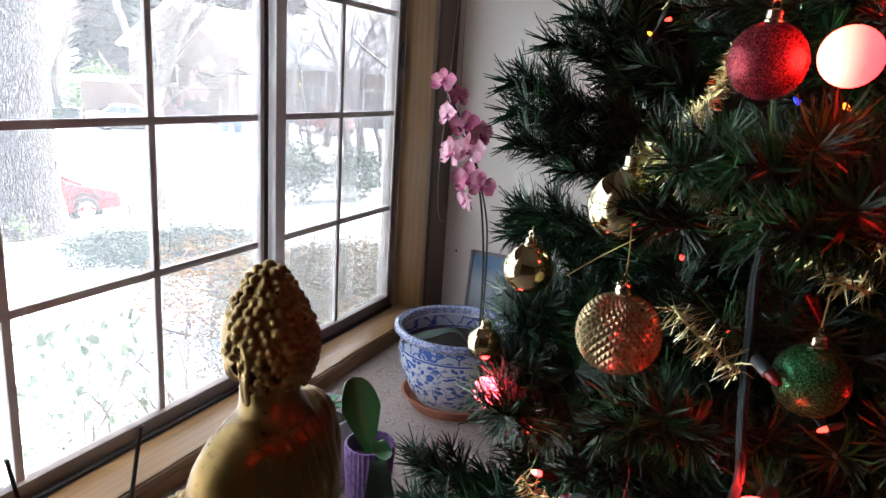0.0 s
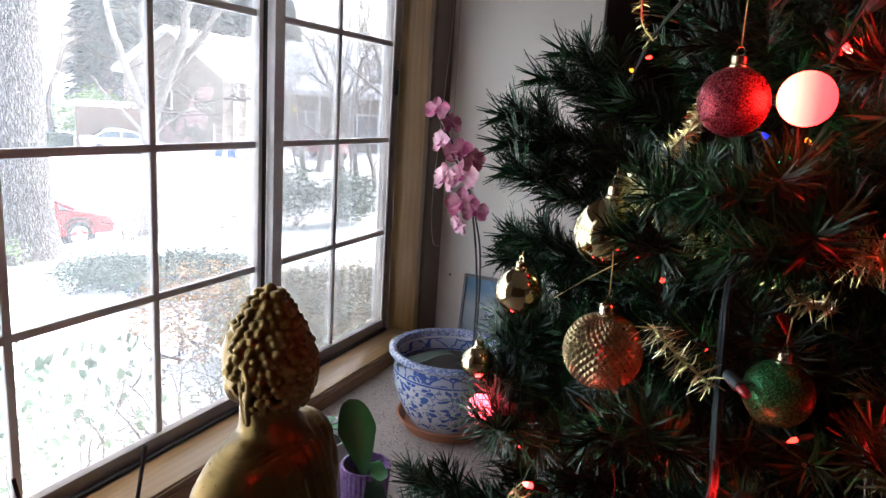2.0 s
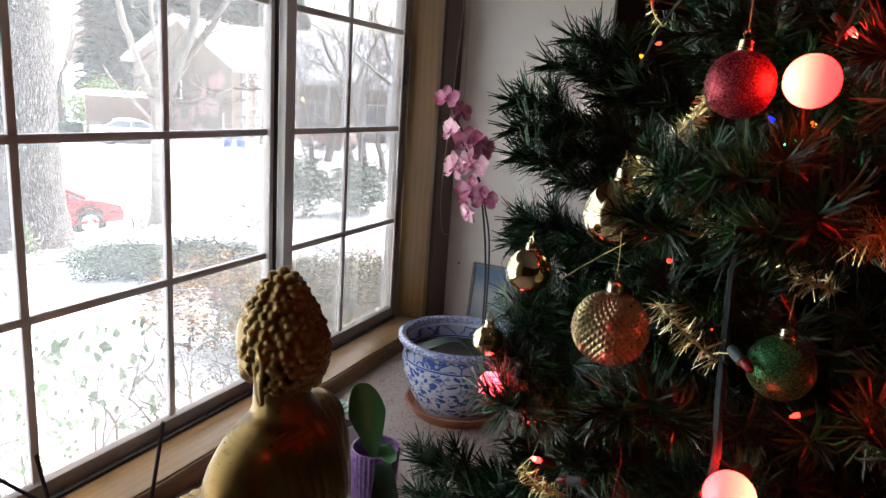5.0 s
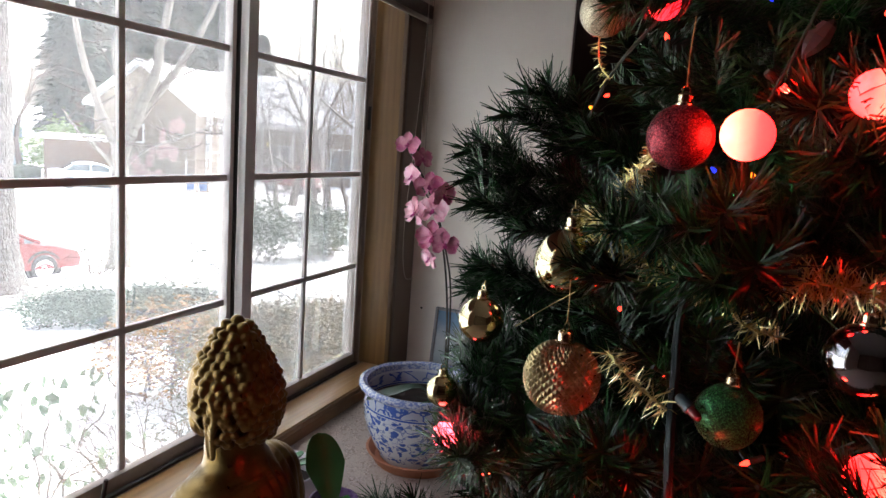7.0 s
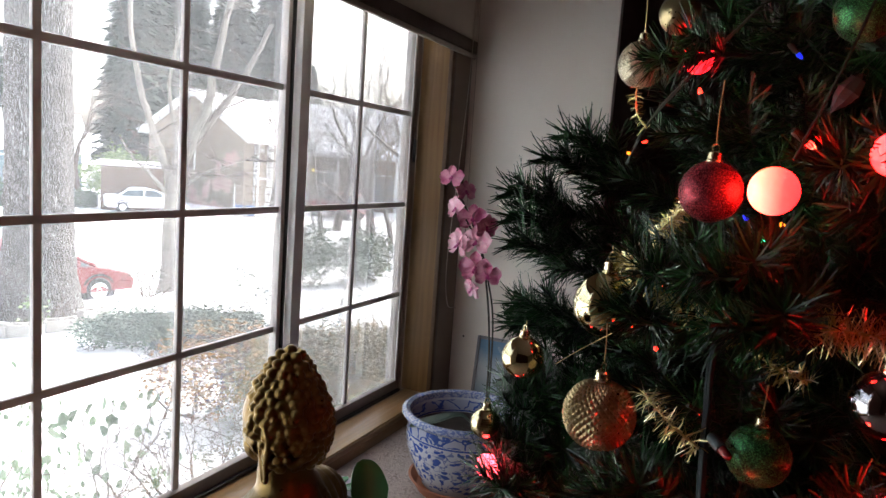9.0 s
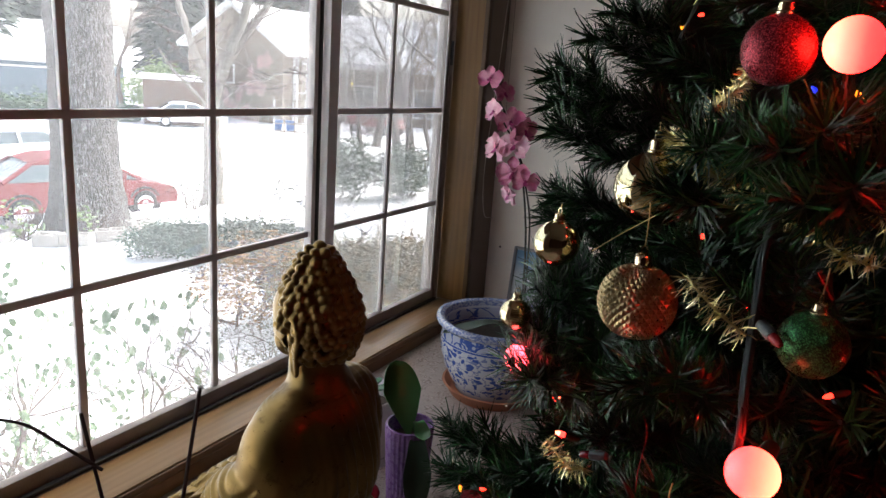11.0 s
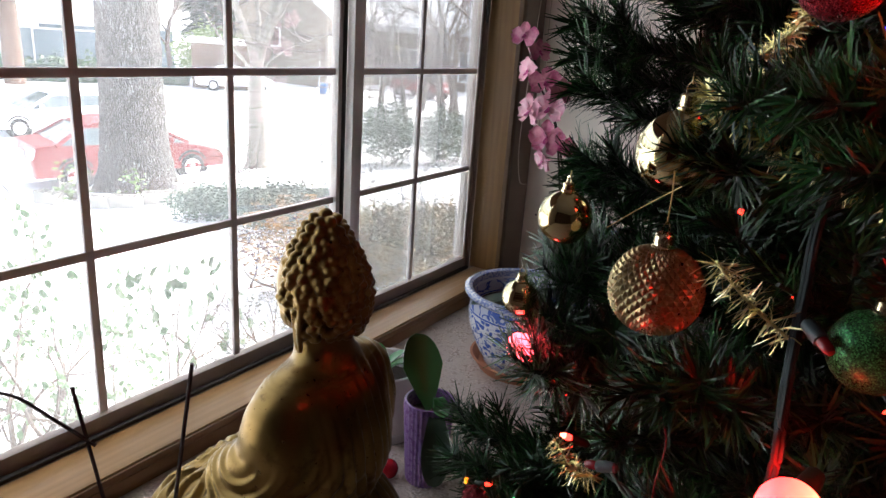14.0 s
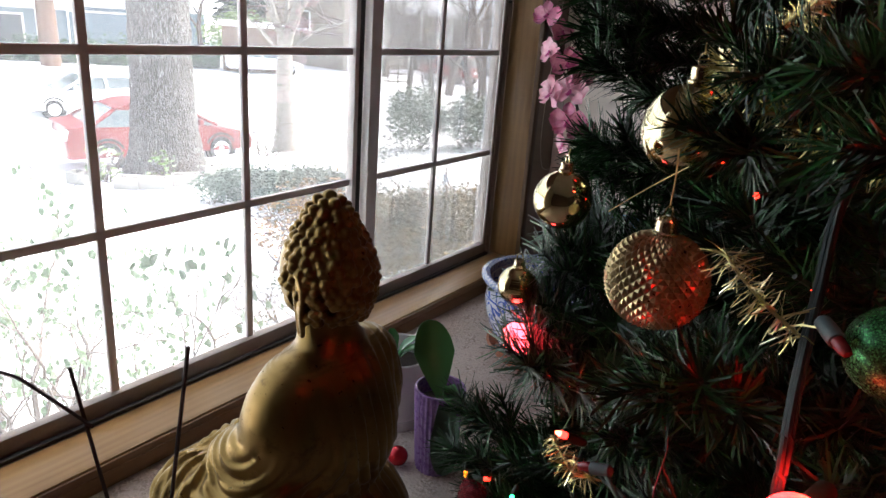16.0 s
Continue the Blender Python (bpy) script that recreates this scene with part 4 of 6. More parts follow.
# seated statue, back turned, facing the panes
def statue():
    f = Vector((-1.0, -0.04, 0)).normalized()
    l = Vector((-f.y, f.x, 0))
    up = Vector((0, 0, 1))
    base = Vector((-0.562, 0.817, 0))

    def P(a, b, c):
        """ahead, to its left, height"""
        return base + f * a + l * b + up * c

    def blob(bm, c, ra, rb, rc, tilt=None):
        vs = ball(bm, (0, 0, 0), 1.0, 28, 18)
        for v in vs:
            q = Vector((v.co.x * ra, v.co.y * rb, v.co.z * rc))
            if tilt:
                q = Euler([radians(x) for x in tilt]).to_matrix() @ q
            v.co = P(c[0] + q.x, c[1] + q.y, c[2] + q.z)

    bm = bmesh.new()
    # lotus seat, lap, torso, shoulders, arms
    blob(bm, (0.02, 0.03, 0.10), 0.17, 0.19, 0.12)
    blob(bm, (0.07, 0.035, 0.20), 0.14, 0.185, 0.055)
    for s in (-1, 1):
        blob(bm, (0.10, s * (0.16 if s > 0 else 0.1), 0.195), 0.12, 0.08, 0.05, (0, 0, -s * 30))
        blob(bm, (0.005, s * (0.104 if s > 0 else 0.1), 0.33), 0.064, 0.052, 0.10, (s * 10, 0, 0))
        blob(bm, (0.04, s * (0.122 if s > 0 else 0.1), 0.262), 0.088, 0.05, 0.066, (0, 25, 0))
        blob(bm, (0.035, s * (0.13 if s > 0 else 0.085), 0.225), 0.1, 0.07, 0.045, (0, 10, 0))
        blob(bm, (0.0, s * 0.076, 0.396), 0.057, 0.062, 0.042, (-s * 20, 0, 0))
    blob(bm, (0.0, 0, 0.29), 0.098, 0.125, 0.15)
    blob(bm, (0.0, 0, 0.365), 0.084, 0.122, 0.082)
    blob(bm, (-0.002, 0, 0.435), 0.046, 0.06, 0.032)
    tube(bm, [P(0.005, 0, 0.4), P(0.008, 0, 0.49)], [0.050, 0.045], 20)
    me = bpy.data.meshes.new("body")
    bm.to_mesh(me)
    bm.free()
    ob = new("tmp", me)
    rm = ob.modifiers.new("r", "REMESH")
    rm.mode, rm.voxel_size = "VOXEL", 0.0032
    sm = ob.modifiers.new("s", "SMOOTH")
    sm.iterations, sm.factor = 60, 0.6
    done = bpy.data.meshes.new_from_object(ob.evaluated_get(bpy.context.evaluated_depsgraph_get()))
    bpy.data.objects.remove(ob)
    bm = bmesh.new()
    bm.from_mesh(done)
    bm.normal_update()
    # draped cloth: folds that run from the left shoulder across the back and pool at the hips
    for v in bm.verts:
        q = v.co - base
        a, b, c = q.dot(f), q.dot(l), q.z
        if c < 0.445:
            fade = min(1.0, (0.447 - c) / 0.05) * max(0.0, min(1.0, (c - 0.14) / 0.03))
            ph = (b * 0.9 - c * 0.16 + a * 0.3) * 330 + 3.0 * noise.noise(q * 8)
            side = 0.5 - 0.5 * math.tanh((b - 0.01 - (0.42 - c) * 0.25) * 22)
            low = max(0.0, min(1.0, (0.33 - c) / 0.08))
            w = math.sin(ph)
            fold = 0.0034 * (0.05 + side) * (w + 0.3 * math.sin(2 * ph + 1)) * (0.55 + 0.9 * max(0.0, noise.noise(q * 14 + Vector((3, 1, 0))) + 0.4))
            elbow = math.hypot(a - 0.035, (b - 0.14) * 0.8, (c - 0.325) * 1.1)
            w2 = math.sin(elbow * 250 + 4.0 * noise.noise(q * 9) + 10 * a)
            fold += low * min(1.0, max(0.0, (c - 0.17) / 0.03)) * 0.0042 * (w2 + 0.35 * math.sin(2 * elbow * 250 + 5 * noise.noise(q * 12))) * (0.5 + 0.5 * math.tanh((b - 0.02) * 18))
            rim = max(0.0, 1 - abs(c - 0.428) / 0.016)
            fold += 0.0016 * rim * math.sin(c * 1100 + 40 * b)
            v.co += v.normal * fold * fade
    # skull, face, nose, ears
    hc = P(0.012, 0, 0.552)
    tmp = bmesh.new()
    for v in ball(tmp, (0, 0, 0), 1.0, 32, 24):
        z = v.co.z
        w = 1.0 + 0.05 * z if z < 0 else 1.0 - 0.10 * z * z
        q = Vector((v.co.x * 0.070, v.co.y * 0.066 * w, z * 0.078))
        if z < 0 and v.co.x < 0:
            q.x *= 1 + 0.3 * z
        v.co = hc + f * q.x + l * q.y + up * q.z
    for c, ra, rb, rc in (((0.055, 0, 0.50), 0.03, 0.036, 0.034), ((0.083, 0, 0.545), 0.012, 0.011, 0.022), ((0.077, 0, 0.515), 0.012, 0.02, 0.008)):
        for v in ball(tmp, (0, 0, 0), 1.0, 14, 10):
            v.co = P(c[0] + v.co.x * ra, c[1] + v.co.y * rb, c[2] + v.co.z * rc)
    for s in (-1, 1):
        ear = curve_points([P(0.008, s * 0.068, 0.560), P(-0.004, s * 0.072, 0.553), P(-0.008, s * 0.071, 0.53), P(-0.002, s * 0.067, 0.50), P(0.0, s * 0.061, 0.468), P(0.008, s * 0.059, 0.468), P(0.010, s * 0.062, 0.50), P(0.012, s * 0.066, 0.54)], 5)
        tube(tmp, ear, 0.0042, 8)
        for v in ball(tmp, (0, 0, 0), 1.0, 12, 8):
            v.co = P(0.003 + v.co.x * 0.010, s * 0.061 + v.co.y * 0.006, 0.515 + v.co.z * 0.046)
    # rows of snail curls up to the peak
    rng = random.Random(3)
    shape = ((0.484, 0.061), (0.50, 0.068), (0.52, 0.0735), (0.54, 0.0745), (0.555, 0.0725), (0.575, 0.066), (0.593, 0.0575), (0.612, 0.047), (0.63, 0.036), (0.648, 0.025), (0.662, 0.011))

    def girth(z):
        for (z0, r0), (z1, r1) in zip(shape, shape[1:]):
            if z <= z1:
                return r0 + (r1 - r0) * (z - z0) / (z1 - z0)
        return 0.006
    z, i = 0.487, 0
    while z < 0.658:
        r = girth(z)
        pitch = 0.0122 + 0.0036 * min(1.0, (z - 0.487) / 0.09)
        n = max(4, int(2 * math.pi * r / pitch))
        for j in range(n):
            a = 2 * math.pi * (j + 0.5 * (i % 2)) / n + rng.uniform(-0.1, 0.1)
            ca, sa = math.cos(a), math.sin(a)
            if (ca > 0.5 and z < 0.585) or (z < 0.53 and ca > -0.02):
                continue
            rr = pitch * rng.uniform(0.52, 0.62)
            c = P(0.008 + ca * r * 0.97, sa * r * 0.92, z + rng.uniform(-0.003, 0.003))
            o = (c - P(0.008, 0, z - 0.014)).normalized()
            o = (o + Vector([rng.gauss(0, 0.1) for _ in range(3)])).normalized()
            uu, ww = frame_of(o)
            for v in ball(tmp, (0, 0, 0), 1.0, 12, 9):
                w = 1.0 - 0.22 * max(0.0, v.co.z) ** 1.5
                v.co = c + (uu * v.co.x + ww * v.co.y) * rr * w + o * (v.co.z * rr * (1.05 if v.co.z > 0 else 1.0))
        z += pitch * 0.82
        i += 1
    for v in ball(tmp, (0, 0, 0), 1.0, 14, 10):
        v.co = P(0.008 + v.co.x * 0.0115, v.co.y * 0.0115, 0.660 + v.co.z * 0.011)
    rings = [bmesh.ops.create_circle(tmp, segments=24, radius=1.0)["verts"] for _ in shape[1:]]
    for ring, (z, r) in zip(rings, shape[1:]):
        for v in ring:
            v.co = P(0.008 + v.co.x * (r - 0.002), v.co.y * (r - 0.002) * 0.95, z)
    for r0, r1 in zip(rings, rings[1:]):
        for j in range(24):
            tmp.faces.new((r0[j], r0[(j + 1) % 24], r1[(j + 1) % 24], r1[j]))
    tmp.faces.new(rings[0][::-1])
    tmp.faces.new(rings[-1])
    m2 = bpy.data.meshes.new("head")
    tmp.to_mesh(m2)
    tmp.free()
    ob = new("tmp", m2)
    rm = ob.modifiers.new("r", "REMESH")
    rm.mode, rm.voxel_size = "VOXEL", 0.0015
    sm = ob.modifiers.new("s", "SMOOTH")
    sm.iterations, sm.factor = 4, 0.5
    m2 = bpy.data.meshes.new_from_object(ob.evaluated_get(bpy.context.evaluated_depsgraph_get()))
    bpy.data.objects.remove(ob)
    bm.from_mesh(m2)
    k = Mat("worn_gold_paint", 0.38, 1.0)
    n1, n2, n3 = k.noise(9, 5), k.noise(90, 4), k.noise(35, 5, 0.7)
    k.color(k.mix(k.grey(n3, 0.56, 0.8), k.mix(n1, (0.17, 0.108, 0.034), (0.26, 0.172, 0.06)), (0.08, 0.047, 0.015)))
    k.rough(k.grey(n2, 0.3, 0.7, 0.27, 0.42))
    k.bump(k.math("ADD", n2, k.math("MULTIPLY", n3, 0.3)), 0.0006, 0.4)
    ob = part("statue", bm, k.m, angle=60)
    return tagged(ob, "gold painted seated statue with curled hair, back turned", "statue")


statue()

# incense sticks in a small bowl
m_stick = mottled("dark_incense", (0.018, 0.013, 0.011), (0.035, 0.026, 0.022), 0.85, big=40, fine=500).m
m_ash = mottled("grey_ceramic", (0.2, 0.19, 0.18), (0.28, 0.27, 0.25), 0.5, big=12, fine=120).m
bowl = thing("incense_bowl", pose(-0.66, 0.545, Z0), "small grey ceramic incense bowl", "bowl")
part("bowl_body", lathe(bmesh.new(), [(0, 0.0), (0.035, 0.0), (0.05, 0.03), (0.052, 0.1), (0.046, 0.1), (0.044, 0.07), (0, 0.07)], 32), m_ash, bowl)
for a, b, lab in (((-0.727, 0.509, 0.452), (-0.652, 0.535, 0.05), "thin dark incense stick leaning in a bowl"),
                  ((-0.576, 0.581, 0.508), (-0.645, 0.553, 0.05), "thin dark incense stick leaning in a bowl")):
    s = part("incense_stick", tube(bmesh.new(), [a, b], [0.0027, 0.0027], 8), m_stick)
    tagged(s, lab, "incense stick", "incense sticks")
s = part("dry_twig", tube(bmesh.new(), curve_points([(-0.70, 0.518, 0.37), (-0.745, 0.49, 0.406), (-0.79, 0.465, 0.435), (-0.84, 0.43, 0.443)], 6), [0.0026] * 12 + [0.0022] * 7, 7), m_stick)
tagged(s, "thin dark twig resting on an incense stick", "twig")

# blue and white planter on its saucer
POT = (-0.673, 1.82)
k = Mat("blue_white_porcelain", 0.16)
v = k.mapped((1, 1, 1))
wob = k.node("ShaderNodeVectorMath")
wob.operation = "ADD"
nz = k.node("ShaderNodeTexNoise")
nz.inputs["Scale"].default_value = 22
k.link(v, nz.inputs["Vector"])
sc = k.node("ShaderNodeVectorMath")
sc.operation = "SCALE"
sc.inputs["Scale"].default_value = 0.06
k.link(nz.outputs["Color"], sc.inputs[0])
k.link(v, wob.inputs[0])
k.link(sc.outputs[0], wob.inputs[1])
cell = k.voronoi(42, "F1", wob.outputs[0])
edge = k.voronoi(21, "DISTANCE_TO_EDGE", wob.outputs[0])
shade = k.noise(60, 3)
sep = k.node("ShaderNodeSeparateXYZ")
k.link(k.co, sep.inputs[0])
zz = sep.outputs["Z"]
blot = k.grey(cell, 0.43, 0.37)
scroll = k.grey(edge, 0.075, 0.045)
vine = k.grey(k.math("ABSOLUTE", k.math("SUBTRACT", k.noise(30, 1, 0.5, wob.outputs[0]), 0.5)), 0.028, 0.016)
inbody = k.math("MULTIPLY", k.math("GREATER_THAN", zz, 0.03), k.math("LESS_THAN", zz, 0.205))
incollar = k.math("MULTIPLY", k.math("GREATER_THAN", zz, 0.215), k.math("LESS_THAN", zz, 0.253))
inrim = k.math("GREATER_THAN", zz, 0.262)
pat = k.math("ADD", k.math("MULTIPLY", k.math("MAXIMUM", blot, k.math("MULTIPLY", vine, 0.7)), inbody), k.math("MULTIPLY", k.math("MAXIMUM", scroll, 0.25), incollar))
line = k.math("MULTIPLY", k.math("GREATER_THAN", zz, 0.207), k.math("LESS_THAN", zz, 0.213))
rimp = k.math("MULTIPLY", inrim, k.grey(k.noise(140, 2), 0.45, 0.55, 0.25, 0.8))
tot = k.math("MINIMUM", k.math("ADD", k.math("ADD", pat, rimp), line), 1.0)
k.color(k.mix(tot, k.mix(k.noise(3, 3), (0.62, 0.65, 0.7), (0.72, 0.75, 0.78)), k.mix(shade, (0.03, 0.07, 0.33), (0.09, 0.17, 0.5))))
k.set(Coat_Weight=0.3)
m_china = k.m
m_terra = mottled("terracotta", (0.42, 0.16, 0.08), (0.52, 0.22, 0.12), 0.8, big=8, fine=120).m
m_soil = mottled("potting_soil", (0.03, 0.022, 0.016), (0.07, 0.05, 0.037), 0.95, big=30, fine=200, bump=0.006, strength=1.0).m
part("plant_saucer", lathe(bmesh.new(), [(0, 0.0), (0.112, 0.0), (0.133, 0.04), (0.136, 0.042), (0.13, 0.044), (0.112, 0.012), (0, 0.011)], 48), m_terra, m=pose(*POT, Z0) @ Matrix.Diagonal((1.17, 1.17, 0.9, 1)))
tagged(scene.collection.objects[-1], "round terracotta saucer under the porcelain planter", "saucer")
pot = thing("plant_pot", pose(*POT, Z0 + 0.0105) @ Matrix.Diagonal((1.09, 1.09, 0.84, 1)), "blue and white floral porcelain planter on a terracotta saucer", "plant pot")
part("pot_body", lathe(bmesh.new(), [(0, 0.0), (0.10, 0.0), (0.108, 0.01), (0.128, 0.06), (0.146, 0.11), (0.157, 0.16), (0.160, 0.2), (0.157, 0.225), (0.156, 0.25), (0.162, 0.258),
     (0.172, 0.264), (0.176, 0.274), (0.174, 0.284), (0.164, 0.287), (0.154, 0.283), (0.150, 0.272), (0.146, 0.2), (0.0, 0.2)], 64), m_china, pot)
part("soil", lathe(bmesh.new(), [(0.1475, 0.204), (0.12, 0.212), (0.05, 0.207), (0, 0.21)], 40), m_soil, pot)

# orchid in it: leaves, two stems, pink blossoms
k = Mat("orchid_leaf", 0.35)
n = k.noise(14, 4)
k.color(k.mix(n, (0.035, 0.07, 0.045), (0.075, 0.12, 0.07)))
k.bump(k.noise(70, 3), 0.0006, 0.4)
m_leaf_dark = k.m
k = Mat("pale_green_leaf", 0.27)
n = k.noise(10, 4)
k.color(k.mix(n, (0.035, 0.14, 0.045), (0.075, 0.24, 0.075)))
k.set(Coat_Weight=0.7, Coat_Roughness=0.25)
k.bump(k.noise(60, 3), 0.0006, 0.35)
m_leaf_fresh = k.m
k = Mat("orchid_petal", 0.5)
n = k.noise(45, 4)
k.color(k.mix(k.grey(n, 0.35, 0.65), (0.6, 0.13, 0.29), (0.8, 0.4, 0.5)))
k.set(Subsurface_Weight=0.15, Subsurface_Radius=(0.01, 0.005, 0.005))
m_petal = k.m
k = Mat("pale_orchid_petal", 0.5)
k.color(k.mix(k.grey(k.noise(40, 4), 0.35, 0.65), (0.76, 0.33, 0.45), (0.9, 0.63, 0.68)))
m_petal_pale = k.m
k = Mat("deep_magenta_petal", 0.45)
k.color(k.mix(k.noise(60, 4), (0.4, 0.03, 0.17), (0.55, 0.08, 0.27)))
m_lip = k.m
m_stem = mottled("orchid_stem", (0.035, 0.035, 0.025), (0.07, 0.065, 0.045), 0.6, big=10, fine=200).m


def leaf(line, width, thick=0.0015, cup=0.25, seg=14):
    """A strap leaf along a line, pointed at its end, folded along the rib."""
    bm = bmesh.new()
    pts = curve_points(line, seg)
    rows = []
    for i, p in enumerate(pts):
        t = i / (len(pts) - 1)
        w = width * (0.12 + 0.88 * min(1.0, t * 1.6) ** 1.2) * max(0.0, 1 - max(0.0, (t - 0.55) / 0.45) ** 2.6) ** 0.5 + 0.0005
        d = (pts[min(i + 1, len(pts) - 1)] - pts[max(0, i - 1)]).normalized()
        side = d.cross(Vector((0, 0, 1)))
        side = side.normalized() if side.length > 0.05 else Vector((1, 0, 0))
        nn = side.cross(d).normalized()
        rows.append([bm.verts.new(p + side * w * s + nn * (abs(s) ** 1.5 * w * cup + th)) for th in (0, -thick) for s in (-1, -0.66, -0.33, 0, 0.33, 0.66, 1)])
    for a, b in zip(rows, rows[1:]):
        for j in range(6):
            bm.faces.new((a[j], a[j + 1], b[j + 1], b[j]))
            bm.faces.new((a[8 + j], a[7 + j], b[7 + j], b[8 + j]))
        bm.faces.new((a[0], b[0], b[7], a[7]))
        bm.faces.new((a[6], a[13], b[13], b[6]))
    return bm


def petal_into(bm, c, d, nrm, length, width, cup=0.3, mat=0):
    """A rounded petal from c along d."""
    s = d.cross(nrm).normalized()
    rows = []
    for i in range(7):
        t = i / 6
        w = width * math.sin(math.pi * (0.12 + 0.84 * t)) ** 0.8 * (0.55 + 0.45 * t if t < 0.6 else 1.0)
        rows.append([bm.verts.new(c + d * length * t + s * w * u + nrm * (cup * length * (t * t * 0.5 - 0.5 * t + 0.35 * u * u) + 0.002 * math.sin(9 * u + 5 * t))) for u in (-1, -0.5, 0, 0.5, 1)])
    for a, b in zip(rows, rows[1:]):
        for j in range(4):
            bm.faces.new((a[j], a[j + 1], b[j + 1], b[j])).material_index = mat


orchid = thing("orchid", pose(0, 0.015, 0), "pink moth orchid with two thin stems in a porcelain planter", "orchid")
zr = Z0 + 0.175
for line, w in (([(-0.60, 1.79, zr), (-0.66, 1.76, zr + 0.07), (-0.73, 1.70, zr + 0.055), (-0.785, 1.66, zr + 0.04)], 0.028),
                ([(-0.60, 1.79, zr), (-0.65, 1.71, zr + 0.035), (-0.69, 1.655, zr + 0.03)], 0.022),
                ([(-0.60, 1.80, zr), (-0.585, 1.76, zr + 0.09), (-0.585, 1.73, zr + 0.075)], 0.03),
                ([(-0.60, 1.80, zr), (-0.52, 1.74, zr + 0.06), (-0.47, 1.68, zr + 0.04)], 0.026),
                ([(-0.60, 1.80, zr), (-0.61, 1.88, zr + 0.06), (-0.64, 1.93, zr + 0.05)], 0.028)):
    part("leaf", leaf(line, w), m_leaf_dark, orchid)
STEM1 = [(-0.60, 1.80, zr), (-0.615, 1.82, 0.45), (-0.655, 1.84, 0.66), (-0.705, 1.84, 0.80), (-0.765, 1.835, 0.90), (-0.785, 1.83, 0.935)]
STEM2 = [(-0.59, 1.79, zr), (-0.60, 1.80, 0.5), (-0.63, 1.81, 0.64), (-0.66, 1.80, 0.74), (-0.71, 1.79, 0.82)]
for s, r in ((STEM1, 0.0032), (STEM2, 0.0028)):
    part("stem", tube(bmesh.new(), curve_points(s, 8), r, 8), m_stem, orchid)
rng = random.Random(9)
for (x, y, z), face, sz, pale in ((((-0.782, 1.83, 0.935)), (0.2, -0.9, 0.1), 0.034, 0), ((-0.735, 1.82, 0.905), (0.7, -0.6, 0.2), 0.030, 0), ((-0.765, 1.815, 0.865), (-0.4, -0.8, 0), 0.034, 1),
                                  ((-0.708, 1.80, 0.845), (0.4, -0.8, 0.2), 0.040, 0), ((-0.66, 1.79, 0.83), (0.8, -0.5, 0.2), 0.036, 0), ((-0.752, 1.80, 0.785), (-0.5, -0.8, 0.1), 0.042, 1),
                                  ((-0.69, 1.785, 0.795), (0.1, -0.9, 0.2), 0.042, 1), ((-0.70, 1.795, 0.735), (0.2, -0.9, -0.1), 0.044, 0), ((-0.665, 1.80, 0.72), (0.5, -0.8, 0.1), 0.036, 0), ((-0.715, 1.80, 0.685), (-0.2, -0.9, -0.3), 0.032, 1)):
    nrm = Vector(face).normalized()
    nrm = (nrm + Vector([rng.gauss(0, 0.15) for _ in range(3)])).normalized()
    u, w = frame_of(nrm)
    u = -w if abs(w.z) > abs(u.z) else u
    if u.z < 0:
        u = -u
    w = nrm.cross(u)
    c = Vector((x + 0.04 * (0.935 - z) / 0.25, y, 0.94 - (0.935 - z) * 1.3))
    bm = bmesh.new()
    for ang, ln, wd in ((90, 1.0, 0.42), (215, 1.0, 0.42), (325, 1.0, 0.42), (15, 1.05, 0.62), (165, 1.05, 0.62)):
        a = radians(ang + rng.uniform(-8, 8))
        petal_into(bm, c, (w * math.cos(a) + u * math.sin(a)).normalized(), nrm, sz * 1.12 * ln, sz * 1.15 * wd, rng.uniform(0.2, 0.7))
    fl = part("flower", bm, m_petal_pale if pale else m_petal, orchid, "pale pink blossom" if pale else "", angle=80)
    bm = bmesh.new()
    petal_into(bm, c + nrm * 0.004, (-u * 0.8 + nrm * 0.6).normalized(), nrm, sz * 0.45, sz * 0.22, 0.5)
    ball(bm, c + nrm * 0.004, 0.004, 10, 8)
    part("lip", bm, m_lip, fl, "deep magenta lip", angle=80)

# purple fluted pot with a young orchid, and a white pot behind it
m_purple = mottled("purple_glaze", (0.20, 0.10, 0.27), (0.27, 0.15, 0.34), 0.3, big=10, fine=90, bump=0.0004).m
m_white_pot = mottled("white_plastic_pot", (0.6, 0.57, 0.57), (0.7, 0.67, 0.66), 0.45, big=10, fine=90, bump=0.0004).m


def fluted(r0, r1, h, n=30):
    bm = bmesh.new()
    rings = []
    prof = [(r0, 0.0, 1), (r0 + 0.1 * (r1 - r0), 0.01, 1), (r1, h - 0.004, 1), (r1 - 0.001, h, 0), (r1 - 0.005, h, 0), (r1 - 0.006, h - 0.04, 0)]
    seg = n * 6
    for r, z, fl in prof:
        rings.append([bm.verts.new(((r + fl * 0.0013 * math.cos(n * a)) * math.cos(a), (r + fl * 0.0013 * math.cos(n * a)) * math.sin(a), z)) for a in (2 * math.pi * j / seg for j in range(seg))])
    for a, b in zip(rings, rings[1:]):
        for j in range(seg):
            bm.faces.new((a[j], a[(j + 1) % seg], b[(j + 1) % seg], b[j]))
    bm.faces.new(rings[0][::-1])
    return bm


